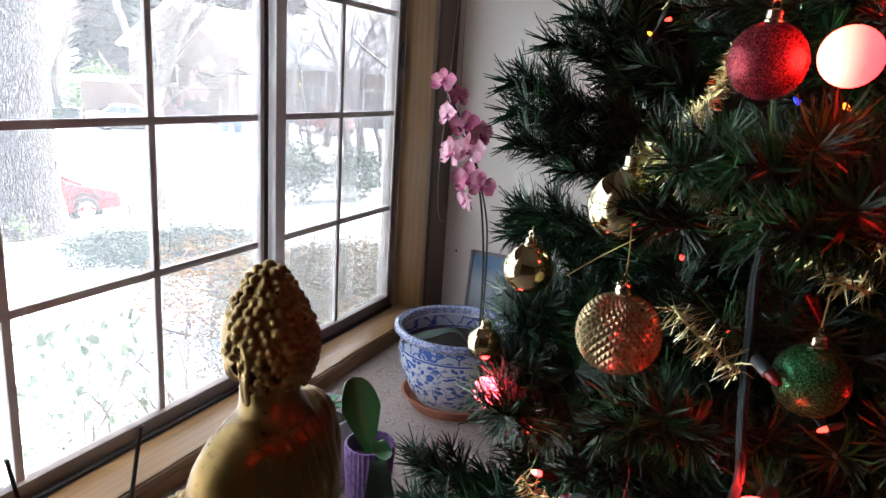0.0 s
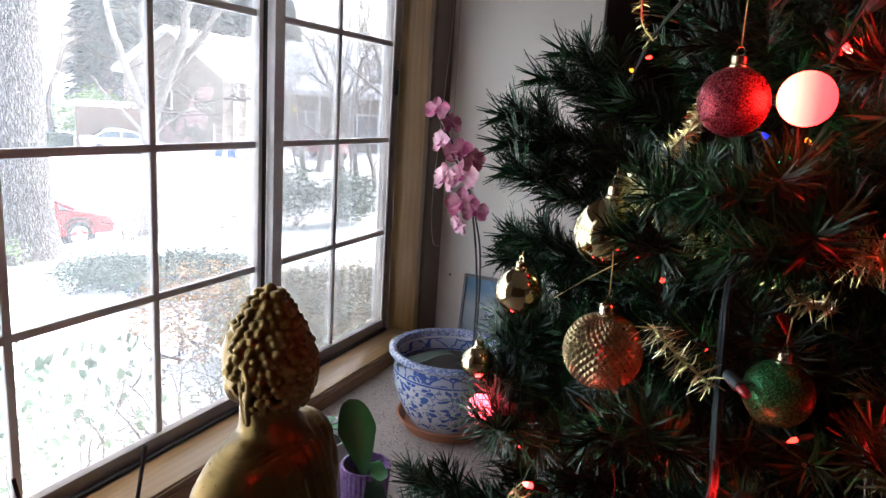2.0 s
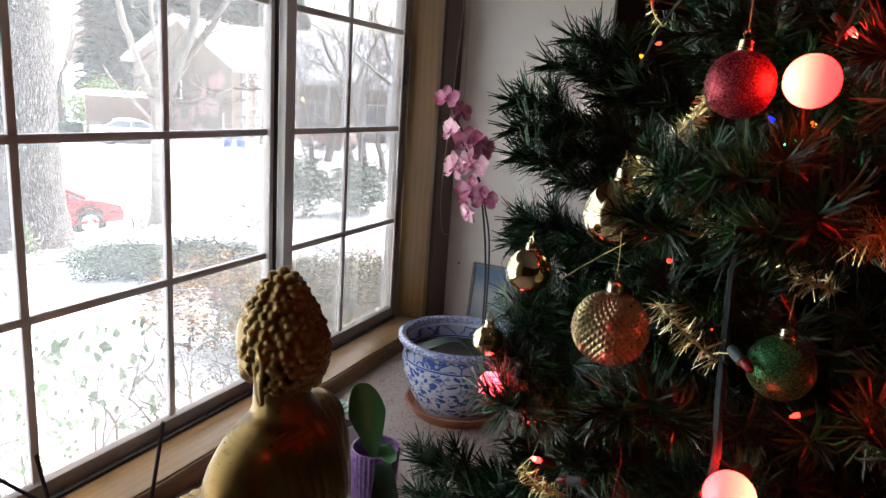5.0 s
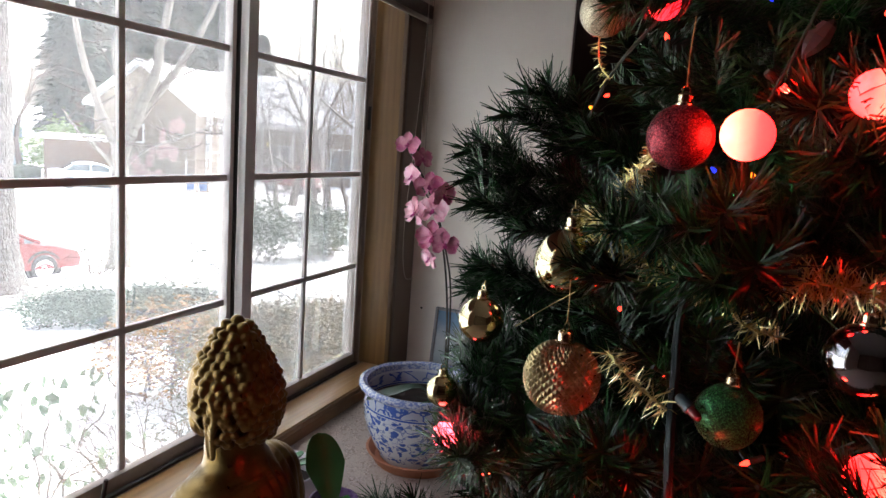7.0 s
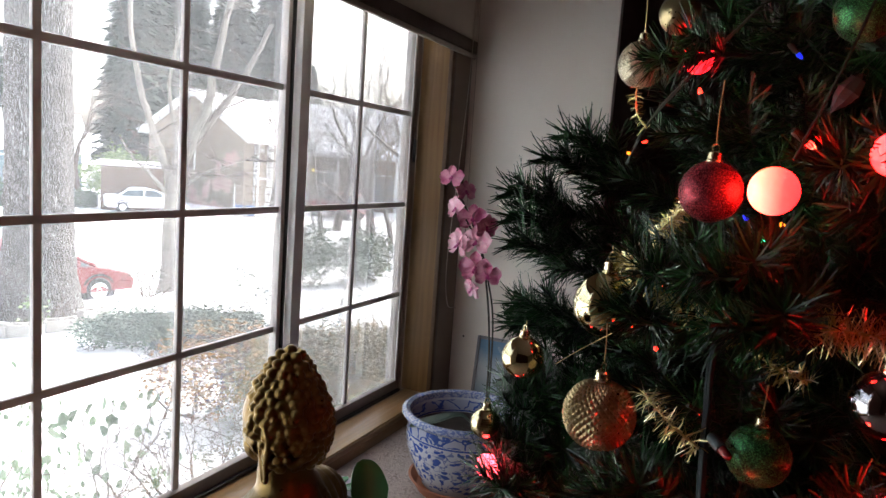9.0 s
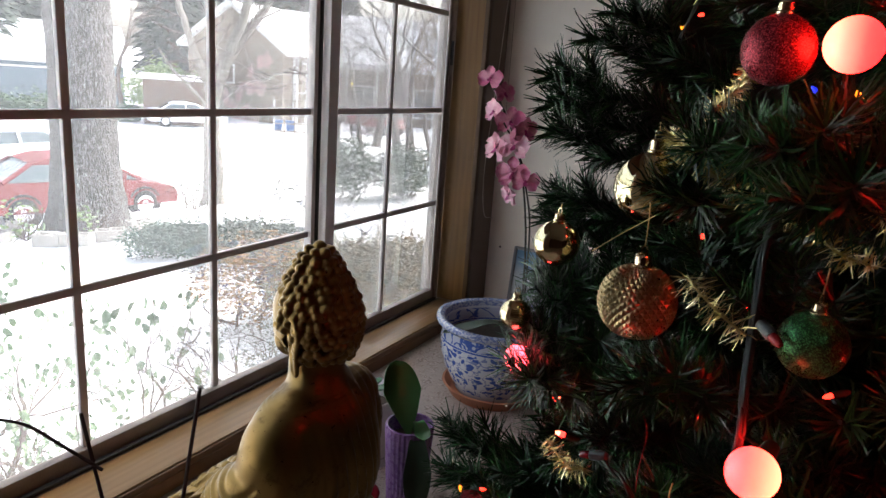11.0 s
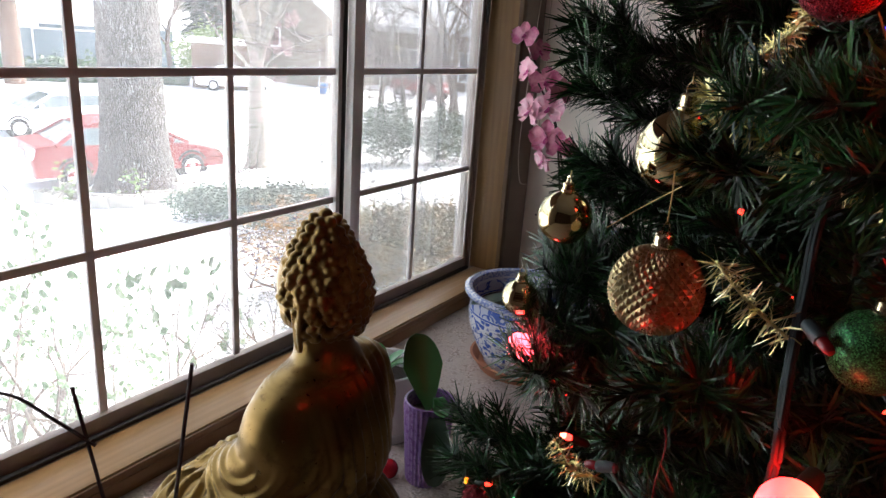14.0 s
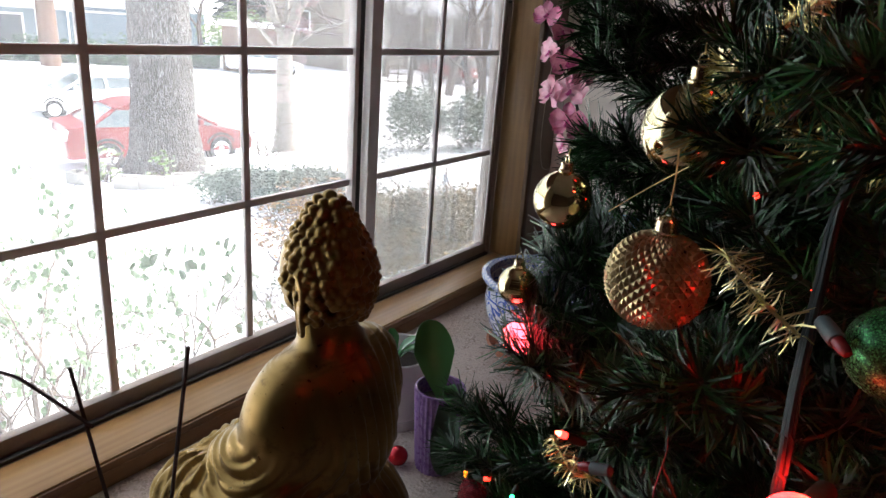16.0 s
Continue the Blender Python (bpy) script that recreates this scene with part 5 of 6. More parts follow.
PP = (-0.598, 1.187)
pot = thing("plant_pot", pose(*PP, Z0), "tall purple fluted ceramic pot on the carpet", "plant pot")
part("pot_body", fluted(0.042, 0.054, 0.195), m_purple, pot)
part("soil", lathe(bmesh.new(), [(0.0465, 0.158), (0.02, 0.163), (0, 0.161)], 24), m_soil, pot)
pl = thing("young_orchid", pose(0, 0, 0), "young orchid with broad glossy green leaves", "plant")
for line, w, mm in (([(-0.6, 1.187, 0.15), (-0.617, 1.2, 0.185), (-0.648, 1.222, 0.235), (-0.676, 1.238, 0.292)], 0.046, m_leaf_fresh),
                ([(-0.59, 1.19, 0.16), (-0.565, 1.165, 0.205), (-0.545, 1.15, 0.19), (-0.53, 1.135, 0.185)], 0.018, m_leaf_fresh),
                ([(-0.58, 1.195, 0.14), (-0.555, 1.15, 0.165), (-0.536, 1.125, 0.10), (-0.53, 1.115, 0.03)], 0.03, m_leaf_dark)):
    part("leaf", leaf(line, w, 0.0018, 0.2), mm, pl)
WP = (-0.795, 1.284)
pot = thing("plant_pot", pose(*WP, Z0), "plain white plastic plant pot with dark rim band", "plant pot")
part("pot_body", lathe(bmesh.new(), [(0, 0), (0.083, 0), (0.085, 0.004), (0.085, 0.024), (0.081, 0.025), (0.081, 0.03), (0.088, 0.17), (0.09, 0.173), (0.088, 0.176), (0.083, 0.174), (0.08, 0.13), (0, 0.125)], 40), m_white_pot, pot)
part("soil", lathe(bmesh.new(), [(0.0795, 0.133), (0.04, 0.137), (0, 0.135)], 24), m_soil, pot)
pl = thing("small_plant", pose(0, 0, 0), "small plant with pale short green leaves", "plant")
for dx, dy, h in ((-0.02, 0.01, 0.075), (0.015, 0.03, 0.06), (0.04, 0.01, 0.055), (-0.03, -0.03, 0.04), (0.03, 0.035, 0.045)):
    part("leaf", leaf([(WP[0], WP[1], 0.13), (WP[0] + dx * 0.6, WP[1] + dy * 0.6, 0.13 + h * 0.6), (WP[0] + dx * 1.6, WP[1] + dy * 1.6, 0.125 + h)], 0.013), m_leaf_fresh, pl)

# small red bauble on the carpet
m_red_gloss = mottled("glossy_red_bauble", (0.42, 0.01, 0.02), (0.5, 0.02, 0.03), 0.12, 0.5, big=10, fine=60, bump=0).m
b = part("bauble", mesh_of((lambda q: (ball(q, (0, 0, 0.022), 0.022, 28, 18), q)[1])(bmesh.new()), "bauble", m_red_gloss), None, m=pose(-0.66, 1.135, Z0))
tagged(b, "small glossy red bauble lying on the carpet", "bauble")

# framed picture leaning by the wall
m_frame_grey = mottled("grey_picture_frame", (0.2, 0.2, 0.21), (0.27, 0.27, 0.28), 0.5, big=10, fine=100).m
k = Mat("sky_print", 0.3)
g = k.node("ShaderNodeSeparateXYZ")
k.link(k.co, g.inputs[0])
k.color(k.ramp(k.math("ADD", k.grey(g.outputs["Z"], 0.0, 0.3), k.math("MULTIPLY", k.noise(9, 4), 0.25)), [(0.1, (0.14, 0.19, 0.21)), (0.45, (0.33, 0.39, 0.42)), (0.7, (0.42, 0.46, 0.48)), (0.95, (0.1, 0.22, 0.36))]))
m_print = k.m
pic = thing("picture", pose(-0.78, 2.50, Z0, -8, 0, 0), "framed blue sky picture leaning against the wall", "picture")
bm = bmesh.new()
for lo, hi in (((-0.15, -0.01, 0), (-0.138, 0.01, 0.3)), ((0.138, -0.01, 0), (0.15, 0.01, 0.3)), ((-0.138, -0.01, 0), (0.138, 0.01, 0.012)), ((-0.138, -0.01, 0.288), (0.138, 0.01, 0.3))):
    box(bm, lo, hi, 0.002)
part("picture_frame", bm, m_frame_grey, pic)
part("print", box(bmesh.new(), (-0.138, -0.002, 0.012), (0.138, 0.006, 0.288)), m_print, pic)
nail = part("nail", lathe(bmesh.new(), [(0, -0.012), (0.002, -0.012), (0.002, 0.0), (0.0045, 0.0), (0.004, 0.002), (0, 0.0025)], 12), m_rubber, m=pose(-1.005, 2.557, 0.262, 90, 0, 0))
tagged(nail, "dark nail head in the cream wall", "nail")

# ---- the decorated tree ----
AXIS = Vector((0.36, 0.97, 0))
TOP = 2.12


def reach(z):
    """Radius of the crown at a height."""
    return 0.36 * (TOP - z) if z > 0.55 else 0.565 + 0.1 * (0.55 - z)


k = Mat("pvc_needles", 0.3)
k.color(k.ramp(k.island(), [(0.0, (0.004, 0.025, 0.005)), (0.7, (0.008, 0.05, 0.011)), (1.0, (0.03, 0.13, 0.03))]))
k.set(Specular_IOR_Level=0.33)
m_needle = k.m
m_twist = mottled("green_wire_twig", (0.012, 0.03, 0.018), (0.03, 0.055, 0.03), 0.6, big=20, fine=200).m


def needles_along(vs, fs, pts, rng, per_m, length, lean=0.55, fine=True):
    """Flat strips that stand off a twig all round, leaning towards its tip."""
    for a, b in zip(pts, pts[1:]):
        d = (b - a)
        seg = d.length
        d = d / seg
        u, w = frame_of(d)
        n = per_m * seg
        n = int(n) + (1 if rng.random() < n - int(n) else 0)
        for _ in range(n):
            p = a + d * (seg * rng.random())
            t = rng.uniform(0, 6.2832)
            r = u * math.cos(t) + w * math.sin(t)
            o = (r + d * rng.uniform(lean * 0.5, lean * 1.6)).normalized()
            s = d.cross(r)
            s = (s + d * rng.uniform(-0.6, 0.6)).normalized() * rng.uniform(0.0007, 0.0011)
            ln = length * rng.uniform(0.65, 1.15)
            bend = (d * rng.uniform(-0.05, 0.2) + Vector((rng.gauss(0, .1), rng.gauss(0, .1), rng.gauss(0, .1)))) * ln * 0.5
            q, e = p + o * ln * 0.55, p + o * ln + bend
            i = len(vs)
            if fine:
                vs += [p - s, p + s, q + s, q - s, e + s * 0.5, e - s * 0.5]
                fs += [(i, i + 1, i + 2, i + 3), (i + 3, i + 2, i + 4, i + 5)]
            else:
                vs += [p - s, p + s, e + s * 0.7, e - s * 0.7]
                fs.append((i, i + 1, i + 2, i + 3))


def branch_mesh(L, seed, subs, per_m=1250, nlen=0.033, start=0.3, sub_len=(0.07, 0.12), fine=False, rise=1.0):
    """A wired branch along +x with forward side shoots."""
    rng = random.Random(seed)
    vs, fs = [], []
    stem = bmesh.new()
    main = curve_points([(0, 0, 0), (L * 0.35, rng.gauss(0, 0.012), 0.01 * rise), (L * 0.7, rng.gauss(0, 0.02) * rise, 0.015 * rise), (L, rng.gauss(0, 0.02) * rise, 0.035 * rise)], 6)
    tube(stem, main, 0.0022, 5)
    k0 = int(len(main) * start)
    needles_along(vs, fs, main[k0:], rng, per_m, nlen, 0.75, fine)
    for i in range(subs):
        f = 0.3 + 0.62 * i / max(1, subs - 1)
        p = main[min(len(main) - 2, int(f * (len(main) - 1)))]
        side = -1 if i % 2 else 1
        ln = rng.uniform(*sub_len) * (1.15 - 0.35 * f)
        d = Vector((rng.uniform(0.55, 0.9), side * rng.uniform(0.45, 0.9), rng.uniform(-0.35, 0.45))).normalized()
        sub = curve_points([p, p + d * ln * 0.5 + Vector((0, 0, 0.004)), p + d * ln + Vector((ln * 0.1, 0, rng.uniform(-0.01, 0.03)))], 4)
        tube(stem, sub, 0.0015, 4)
        needles_along(vs, fs, sub, rng, per_m * 1.1, nlen, 0.75, fine)
    me = bpy.data.meshes.new("branch")
    bm = bmesh.new()
    m1 = bpy.data.meshes.new("n")
    m1.from_pydata([tuple(v) for v in vs], [], fs)
    bm.from_mesh(m1)
    bpy.data.meshes.remove(m1)
    m2 = bpy.data.meshes.new("s")
    stem.to_mesh(m2)
    stem.free()
    n0 = len(bm.faces)
    bm.from_mesh(m2)
    bpy.data.meshes.remove(m2)
    bm.faces.ensure_lookup_table()
    for f in bm.faces[n0:]:
        f.material_index = 1
    bm.to_mesh(me)
    bm.free()
    me.materials.append(m_needle)
    me.materials.append(m_twist)
    return me


tree = thing("christmas_tree", Matrix.Translation((AXIS.x, AXIS.y, Z0)), "artificial green Christmas tree hung with baubles and lights", "Christmas tree")
part("trunk", tube(bmesh.new(), [(0, 0, 0.0), (0, 0, TOP - Z0)], 0.016, 12), m_twist, tree)
bm = bmesh.new()
for a in range(4):
    c, s = math.cos(a * 1.5708 + 0.5), math.sin(a * 1.5708 + 0.5)
    tube(bm, [(0, 0, 0.12), (c * 0.12, s * 0.12, 0.06), (c * 0.26, s * 0.26, 0.012)], 0.012, 8)
part("stand", bm, m_twist, tree)

BRANCHES = {}
for i, L in enumerate((0.16, 0.25, 0.36, 0.48, 0.60)):
    BRANCHES[L] = [branch_mesh(L, 100 + i * 10 + j, max(4, int(L * 26)), start=0.2 if L < 0.3 else 0.35) for j in range(2)]
BUSHY = {L: [branch_mesh(L, 300 + int(L * 100) * 10 + j, n, 1900, 0.033, 0.25, (0.03, 0.055), True, 0.2) for j in range(2)] for L, n in ((0.15, 6), (0.21, 8), (0.30, 11))}
rng = random.Random(77)


def place_branch(z, a, length, lift, roll):
    # the low branches towards the planter are short
    while length > 0.2:
        tx, ty, tz = AXIS.x + length * math.cos(lift) * math.cos(a), AXIS.y + length * math.cos(lift) * math.sin(a), z + length * math.sin(lift)
        if not (0.42 < tz < 0.70 and tx < 0.10 - 0.347 * (ty - 0.03)):
            break
        length -= 0.03
    L = min(BRANCHES, key=lambda q: abs(q - length))
    me = rng.choice(BRANCHES[L])
    ob = part("branch", me, None, tree)
    ob.matrix_basis = Matrix.Translation((0, 0, z - Z0)) @ Euler((0, 0, a)).to_matrix().to_4x4() @ Euler((0, -lift, 0)).to_matrix().to_4x4() @ Euler((roll, 0, 0)).to_matrix().to_4x4() @ Matrix.Diagonal((length / L, 1, 1, 1))


z = 0.22
ring = 0
while z < 2.05:
    R = reach(z)
    n = max(6, int(7 + R * 20))
    for j in range(n):
        a = 2 * math.pi * (j + 0.5 * (ring % 2)) / n + rng.uniform(-0.12, 0.12)
        lift = rng.uniform(0.05, 0.35)
        away = math.cos(a - math.atan2(-AXIS.y, -AXIS.x + 0.08)) < -0.1
        if away and j % 3:
            continue
        place_branch(z + rng.uniform(-0.03, 0.03), a, R * rng.uniform(0.82, 0.98) / math.cos(lift), lift, rng.uniform(-0.6, 0.6))
        if j % 2:
            place_branch(z + rng.uniform(-0.05, 0.05), a + rng.uniform(-0.2, 0.2), R * rng.uniform(0.5, 0.72), lift + 0.15, rng.uniform(-0.6, 0.6))
    z += 0.075
    ring += 1


def tip_branch(base, tip):
    """A shoot of the tree that ends at a given place."""
    b, t = Vector(base), Vector(tip)
    d = t - b
    L = min(BUSHY, key=lambda q: abs(q - d.length))
    ob = part("branch", rng.choice(BUSHY[L]), None, tree)
    q = d.to_track_quat("X", "Z").to_matrix().to_4x4()
    ob.matrix_basis = Matrix.Translation(b - tree.location) @ q @ Matrix.Diagonal((d.length / L, 1, 1, 1))


for b, t in (((0.04, 0.92, 0.91), (-0.178, 0.856, 0.985)), ((0.06, 0.88, 0.90), (-0.15, 0.845, 1.015)),
             ((0.0, 0.84, 0.89), (-0.215, 0.82, 0.937)), ((0.02, 0.83, 0.86), (-0.208, 0.815, 0.903)), ((0.0, 0.82, 0.83), (-0.2, 0.805, 0.87)),
             ((0.02, 0.80, 0.78), (-0.185, 0.795, 0.79)), ((0.0, 0.84, 0.74), (-0.208, 0.845, 0.755)), ((0.03, 0.82, 0.68), (-0.172, 0.785, 0.69)), 
             ((0.02, 0.76, 0.47), (-0.30, 0.78, 0.428)), ((0.0, 0.78, 0.59), (-0.125, 0.715, 0.565)), ((0.02, 0.78, 0.56), (-0.122, 0.70, 0.535)), ((0.02, 0.77, 0.53), (-0.125, 0.69, 0.505)), ((0.0, 0.80, 0.63), (-0.125, 0.73, 0.60)), ((0.02, 0.75, 0.64), (-0.08, 0.65, 0.61)), ((0.03, 0.72, 0.60), (-0.065, 0.63, 0.575)), ((0.02, 0.74, 0.45), (-0.28, 0.745, 0.39)), ((0.03, 0.72, 0.46), (-0.2, 0.68, 0.41)), ((0.02, 0.74, 0.48), (-0.19, 0.72, 0.44)),
             ((0.12, 0.68, 0.66), (0.0, 0.50, 0.70)), ((0.2, 0.72, 0.86), (0.085, 0.5, 0.86)), ((0.15, 0.72, 0.885), (0.062, 0.535, 0.892)),
             ((0.06, 0.70, 1.10), (-0.03, 0.685, 1.085)), ((0.22, 0.585, 1.0), (0.125, 0.56, 0.985)), ((0.26, 0.51, 0.75), (0.18, 0.49, 0.725)), ((0.22, 0.65, 0.95), (0.15, 0.63, 0.935)), ((0.12, 0.72, 0.58), (-0.02, 0.56, 0.545)), ((0.18, 0.70, 0.64), (0.10, 0.5, 0.62)), ((0.3, 0.72, 0.93), (0.17, 0.57, 0.955)),  ((0.0, 0.72, 0.44), (-0.20, 0.70, 0.36)), ((0.0, 0.70, 0.42), (-0.16, 0.65, 0.385)), ((0.05, 0.68, 0.46), (-0.12, 0.61, 0.44)), ((0.08, 0.66, 0.5), (-0.03, 0.56, 0.48)), ((0.16, 0.64, 0.54), (0.06, 0.5, 0.52)),
             ((-0.01, 0.72, 0.63), (-0.14, 0.62, 0.62)), ((-0.03, 0.76, 0.73), (-0.15, 0.735, 0.725)), ((0.085, 0.655, 0.855), (-0.01, 0.57, 0.842)), ((0.075, 0.64, 0.885), (-0.002, 0.566, 0.885)), ((-0.092, 0.669, 0.659), (-0.130, 0.588, 0.671)), ((-0.089, 0.663, 0.675), (-0.124, 0.595, 0.689)), ((-0.087, 0.684, 0.707), (-0.116, 0.617, 0.715)), ((-0.090, 0.688, 0.726), (-0.122, 0.630, 0.731)), ((-0.085, 0.629, 0.652), (-0.112, 0.560, 0.655))):
    tip_branch(b, t)

# baubles
m_gold_gloss = mottled("mirror_gold", (0.66, 0.58, 0.33), (0.72, 0.64, 0.38), 0.07, 1.0, big=12, fine=40, bump=0.0, spread=0.03).m
m_gold_matt = mottled("satin_gold", (0.33, 0.262, 0.132), (0.42, 0.34, 0.178), 0.37, 1.0, big=12, fine=300, bump=0.0003).m
m_cap = mottled("gold_cap", (0.72, 0.62, 0.38), (0.8, 0.7, 0.45), 0.2, 1.0, big=30, fine=200, bump=0.0002).m
m_thread = mottled("gold_thread", (0.5, 0.38, 0.12), (0.6, 0.47, 0.2), 0.4, 0.6, big=60, fine=900).m
m_silver = mottled("smoked_mirror_bauble", (0.32, 0.31, 0.33), (0.4, 0.39, 0.41), 0.06, 1.0, big=12, fine=40, bump=0.0, spread=0.03).m


def glitter(name, dark, bright, metal=0.6):
    k = Mat(name, 0.35, metal)
    n = k.node("ShaderNodeTexVoronoi")
    n.inputs["Scale"].default_value = 1500
    k.link(k.co, n.inputs["Vector"])
    g = k.node("ShaderNodeSeparateColor")
    k.link(n.outputs["Color"], g.inputs[0])
    k.color(k.mix(k.grey(g.outputs[0], 0.55, 0.9), dark, bright))
    k.rough(k.grey(g.outputs[1], 0, 1, 0.12, 0.6))
    b = k.node("ShaderNodeBump")
    b.inputs["Distance"].default_value, b.inputs["Strength"].default_value = 0.001, 0.9
    k.link(g.outputs[2], b.inputs["Height"])
    k.link(b.outputs[0], k.p.inputs["Normal"])
    return k.m


m_red_glitter = glitter("red_glitter", (0.17, 0.006, 0.014), (0.62, 0.06, 0.08))
m_green_glitter = glitter("green_glitter", (0.014, 0.085, 0.024), (0.09, 0.42, 0.12))
m_gold_glitter = glitter("gold_glitter", (0.36, 0.31, 0.2), (0.75, 0.69, 0.5))


def bauble(at, r, mat, label, kind="plain", cord=0.05, lean=(0, 0)):
    t = thing("bauble", Matrix.Translation(at) @ pose(0, 0, 0, lean[0], lean[1], rng.uniform(0, 360)), label, "bauble", "baubles on the tree")
    bm = bmesh.new()
    if kind == "diamond":
        n, rows = 30, 24
        verts = []
        for i in range(rows + 1):
            th = math.pi * (0.06 + 0.88 * i / rows)
            verts.append([bm.verts.new((r * math.sin(th) * math.cos(2 * math.pi * (j + 0.5 * (i % 2)) / n), r * math.sin(th) * math.sin(2 * math.pi * (j + 0.5 * (i % 2)) / n), r * math.cos(th))) for j in range(n)])
        for i in range(rows - 1):
            for j in range(n):
                o = i % 2
                a, b = verts[i][j], verts[i + 2][j]
                c, d = verts[i + 1][(j - 1 + o) % n], verts[i + 1][(j + o) % n]
                peak = (a.co + b.co + c.co + d.co) / 4
                pv = bm.verts.new(peak.normalized() * (r * 1.0 + r * 0.055 * min(1.0, 2.2 * math.sin(math.pi * (i + 1) / rows))))
                for q in ((a, c), (c, b), (b, d), (d, a)):
                    bm.faces.new((q[0], q[1], pv))
        bm.faces.new(verts[0][::-1])
        bm.faces.new(verts[-1])
        bmesh.ops.recalc_face_normals(bm, faces=bm.faces)
        part("shell", bm, mat, t, angle=12)
    else:
        if kind == "ribbed":
            prof = [(max(0.0, (r + 0.02 * r * math.cos(i * 2.6)) * math.sin(math.pi * i / 60)), -r * math.cos(math.pi * i / 60)) for i in range(61)]
            lathe(bm, prof, 40)
        else:
            ball(bm, (0, 0, 0), r, 40, 26)
        part("shell", bm, mat, t, angle=80)
    h = r * 0.97
    c = max(0.0045, r * 0.22)
    part("cap", lathe(bmesh.new(), [(c * 1.15, h - 0.0015), (c * 1.2, h + 0.001), (c, h + 0.002), (c * 0.98, h + c * 1.3), (c * 0.8, h + c * 1.5), (0, h + c * 1.55)], 20), m_cap, t, "shiny gold cap")
    ring_pts = [(0.6 * c * math.cos(a), 0, h + c * 1.9 + 0.7 * c * math.sin(a)) for a in (2 * math.pi * i / 14 for i in range(15))]
    part("loop", tube(bmesh.new(), ring_pts, 0.0006, 5), m_cap, t)
    if cord:
        part("thread", tube(bmesh.new(), curve_points([(0, 0, h + c * 2.4), (0.0006, 0.0003, h + c * 2.4 + cord * 0.5), (0.0, 0.001, h + c * 2.4 + cord)], 4), 0.0006, 5), m_thread, t)
    return t


bauble((-0.018, 0.528, 0.77), 0.030, m_gold_matt, "satin gold bauble with a diamond-cut pattern", "diamond", 0.035)
bauble((-0.101, 0.562, 0.797), 0.0205, m_gold_gloss, "shiny mirror gold bauble", cord=0.005)
bauble((-0.036, 0.612, 0.850), 0.0335, m_gold_gloss, "large shiny mirror gold bauble", cord=0.008)
bauble((0.05, 0.535, 0.967), 0.0245, m_red_glitter, "red glitter bauble hanging on a branch", cord=0.05)
bauble((0.107, 0.508, 0.772), 0.0235, m_green_glitter, "green glitter bauble hanging on a branch", cord=0.02)
bauble((-0.146, 0.596, 0.710), 0.0157, m_gold_gloss, "small shiny ribbed gold bauble", "ribbed", 0.0)
bauble((-0.057, 0.773, 1.104), 0.027, m_gold_glitter, "gold glitter bauble with ribs", "ribbed")
bauble((-0.015, 0.733, 1.15), 0.022, m_gold_matt, "satin gold bauble hanging on a branch", cord=0.02)
bauble((0.146, 0.626, 1.122), 0.024, m_green_glitter, "green glitter bauble hanging on a branch", cord=0.03)
bauble((0.179, 0.485, 0.834), 0.0235, m_silver, "smoky silver mirror bauble", cord=0.02)
bauble((0.036, 0.48, 0.602), 0.02, m_gold_gloss, "shiny gold bauble low in the tree", cord=0.02)

# globe lamps and small coloured lights
k = Mat("frosted_red_globe", 0.35, 0.0, (0.75, 0.6, 0.6))
g = k.node("ShaderNodeSeparateXYZ")
k.link(k.co, g.inputs[0])
k.glow(k.ramp(k.grey(g.outputs["X"], -0.016, 0.016), [(0.0, (1.0, 0.046, 0.022)), (0.35, (1.0, 0.022, 0.013)), (0.7, (1.0, 0.006, 0.0052)), (1.0, (1.0, 0.0034, 0.0034))]), GLOBE)
m_globe = k.m
m_globe_red = Mat("red_globe", 0.35, 0.0, (0.6, 0.2, 0.2)).glow((1.0, 0.006, 0.01), GLOBE * 0.4).m
m_globe_pink = Mat("pink_globe", 0.35, 0.0, (0.7, 0.45, 0.45)).glow((1.0, 0.03, 0.045), GLOBE * 0.8).m
m_socket = mottled("grey_green_socket", (0.05, 0.085, 0.085), (0.085, 0.13, 0.125), 0.5, big=30, fine=300).m
m_wire = mottled("grey_green_wire", (0.011, 0.024, 0.022), (0.022, 0.042, 0.038), 0.6, big=30, fine=300).m


def globe(at, r=0.0195, aim=(0, 0, -1), label="frosted white globe bulb glowing red", mat=None, turn=0):
    t = thing("globe_lamp", Matrix.Translation(at), label, "light bulb", "globe lamps on the tree")
    part("bulb", (lambda q: (ball(q, (0, 0, 0), r, 28, 18), q)[1])(bmesh.new()), mat or m_globe, t, m=pose(0, 0, 0, 0, 0, turn))
    d = Vector(aim).normalized()
    part("socket", tube(bmesh.new(), [d * r * 0.93, d * (r + 0.008), d * (r + 0.022)], [0.0062, 0.0068, 0.0055], 12), m_twist, t)
    return t


globe((0.0945, 0.518, 0.971), 0.018, (0.3, 0.9, 0.2))
globe((0.087, 0.449, 0.695), 0.0172, (0.2, 0.9, 0.1), turn=180)
globe((-0.136, 0.589, 0.668), 0.0135, (0.3, 0.7, 0.2), "frosted globe bulb glowing pink behind the needles", m_globe_pink)
globe((0.170, 0.531, 1.003), 0.0165, (0.2, 0.9, -0.2), "frosted white globe bulb glowing red", turn=180)
globe((0.175, 0.637, 0.962), 0.0155, (0.4, 0.8, 0.2), "red globe bulb glowing behind the needles", m_globe_red)
globe((0.205, 0.52, 0.741), 0.0195, (0.4, 0.7, -0.3), "frosted white globe bulb glowing red", turn=180)
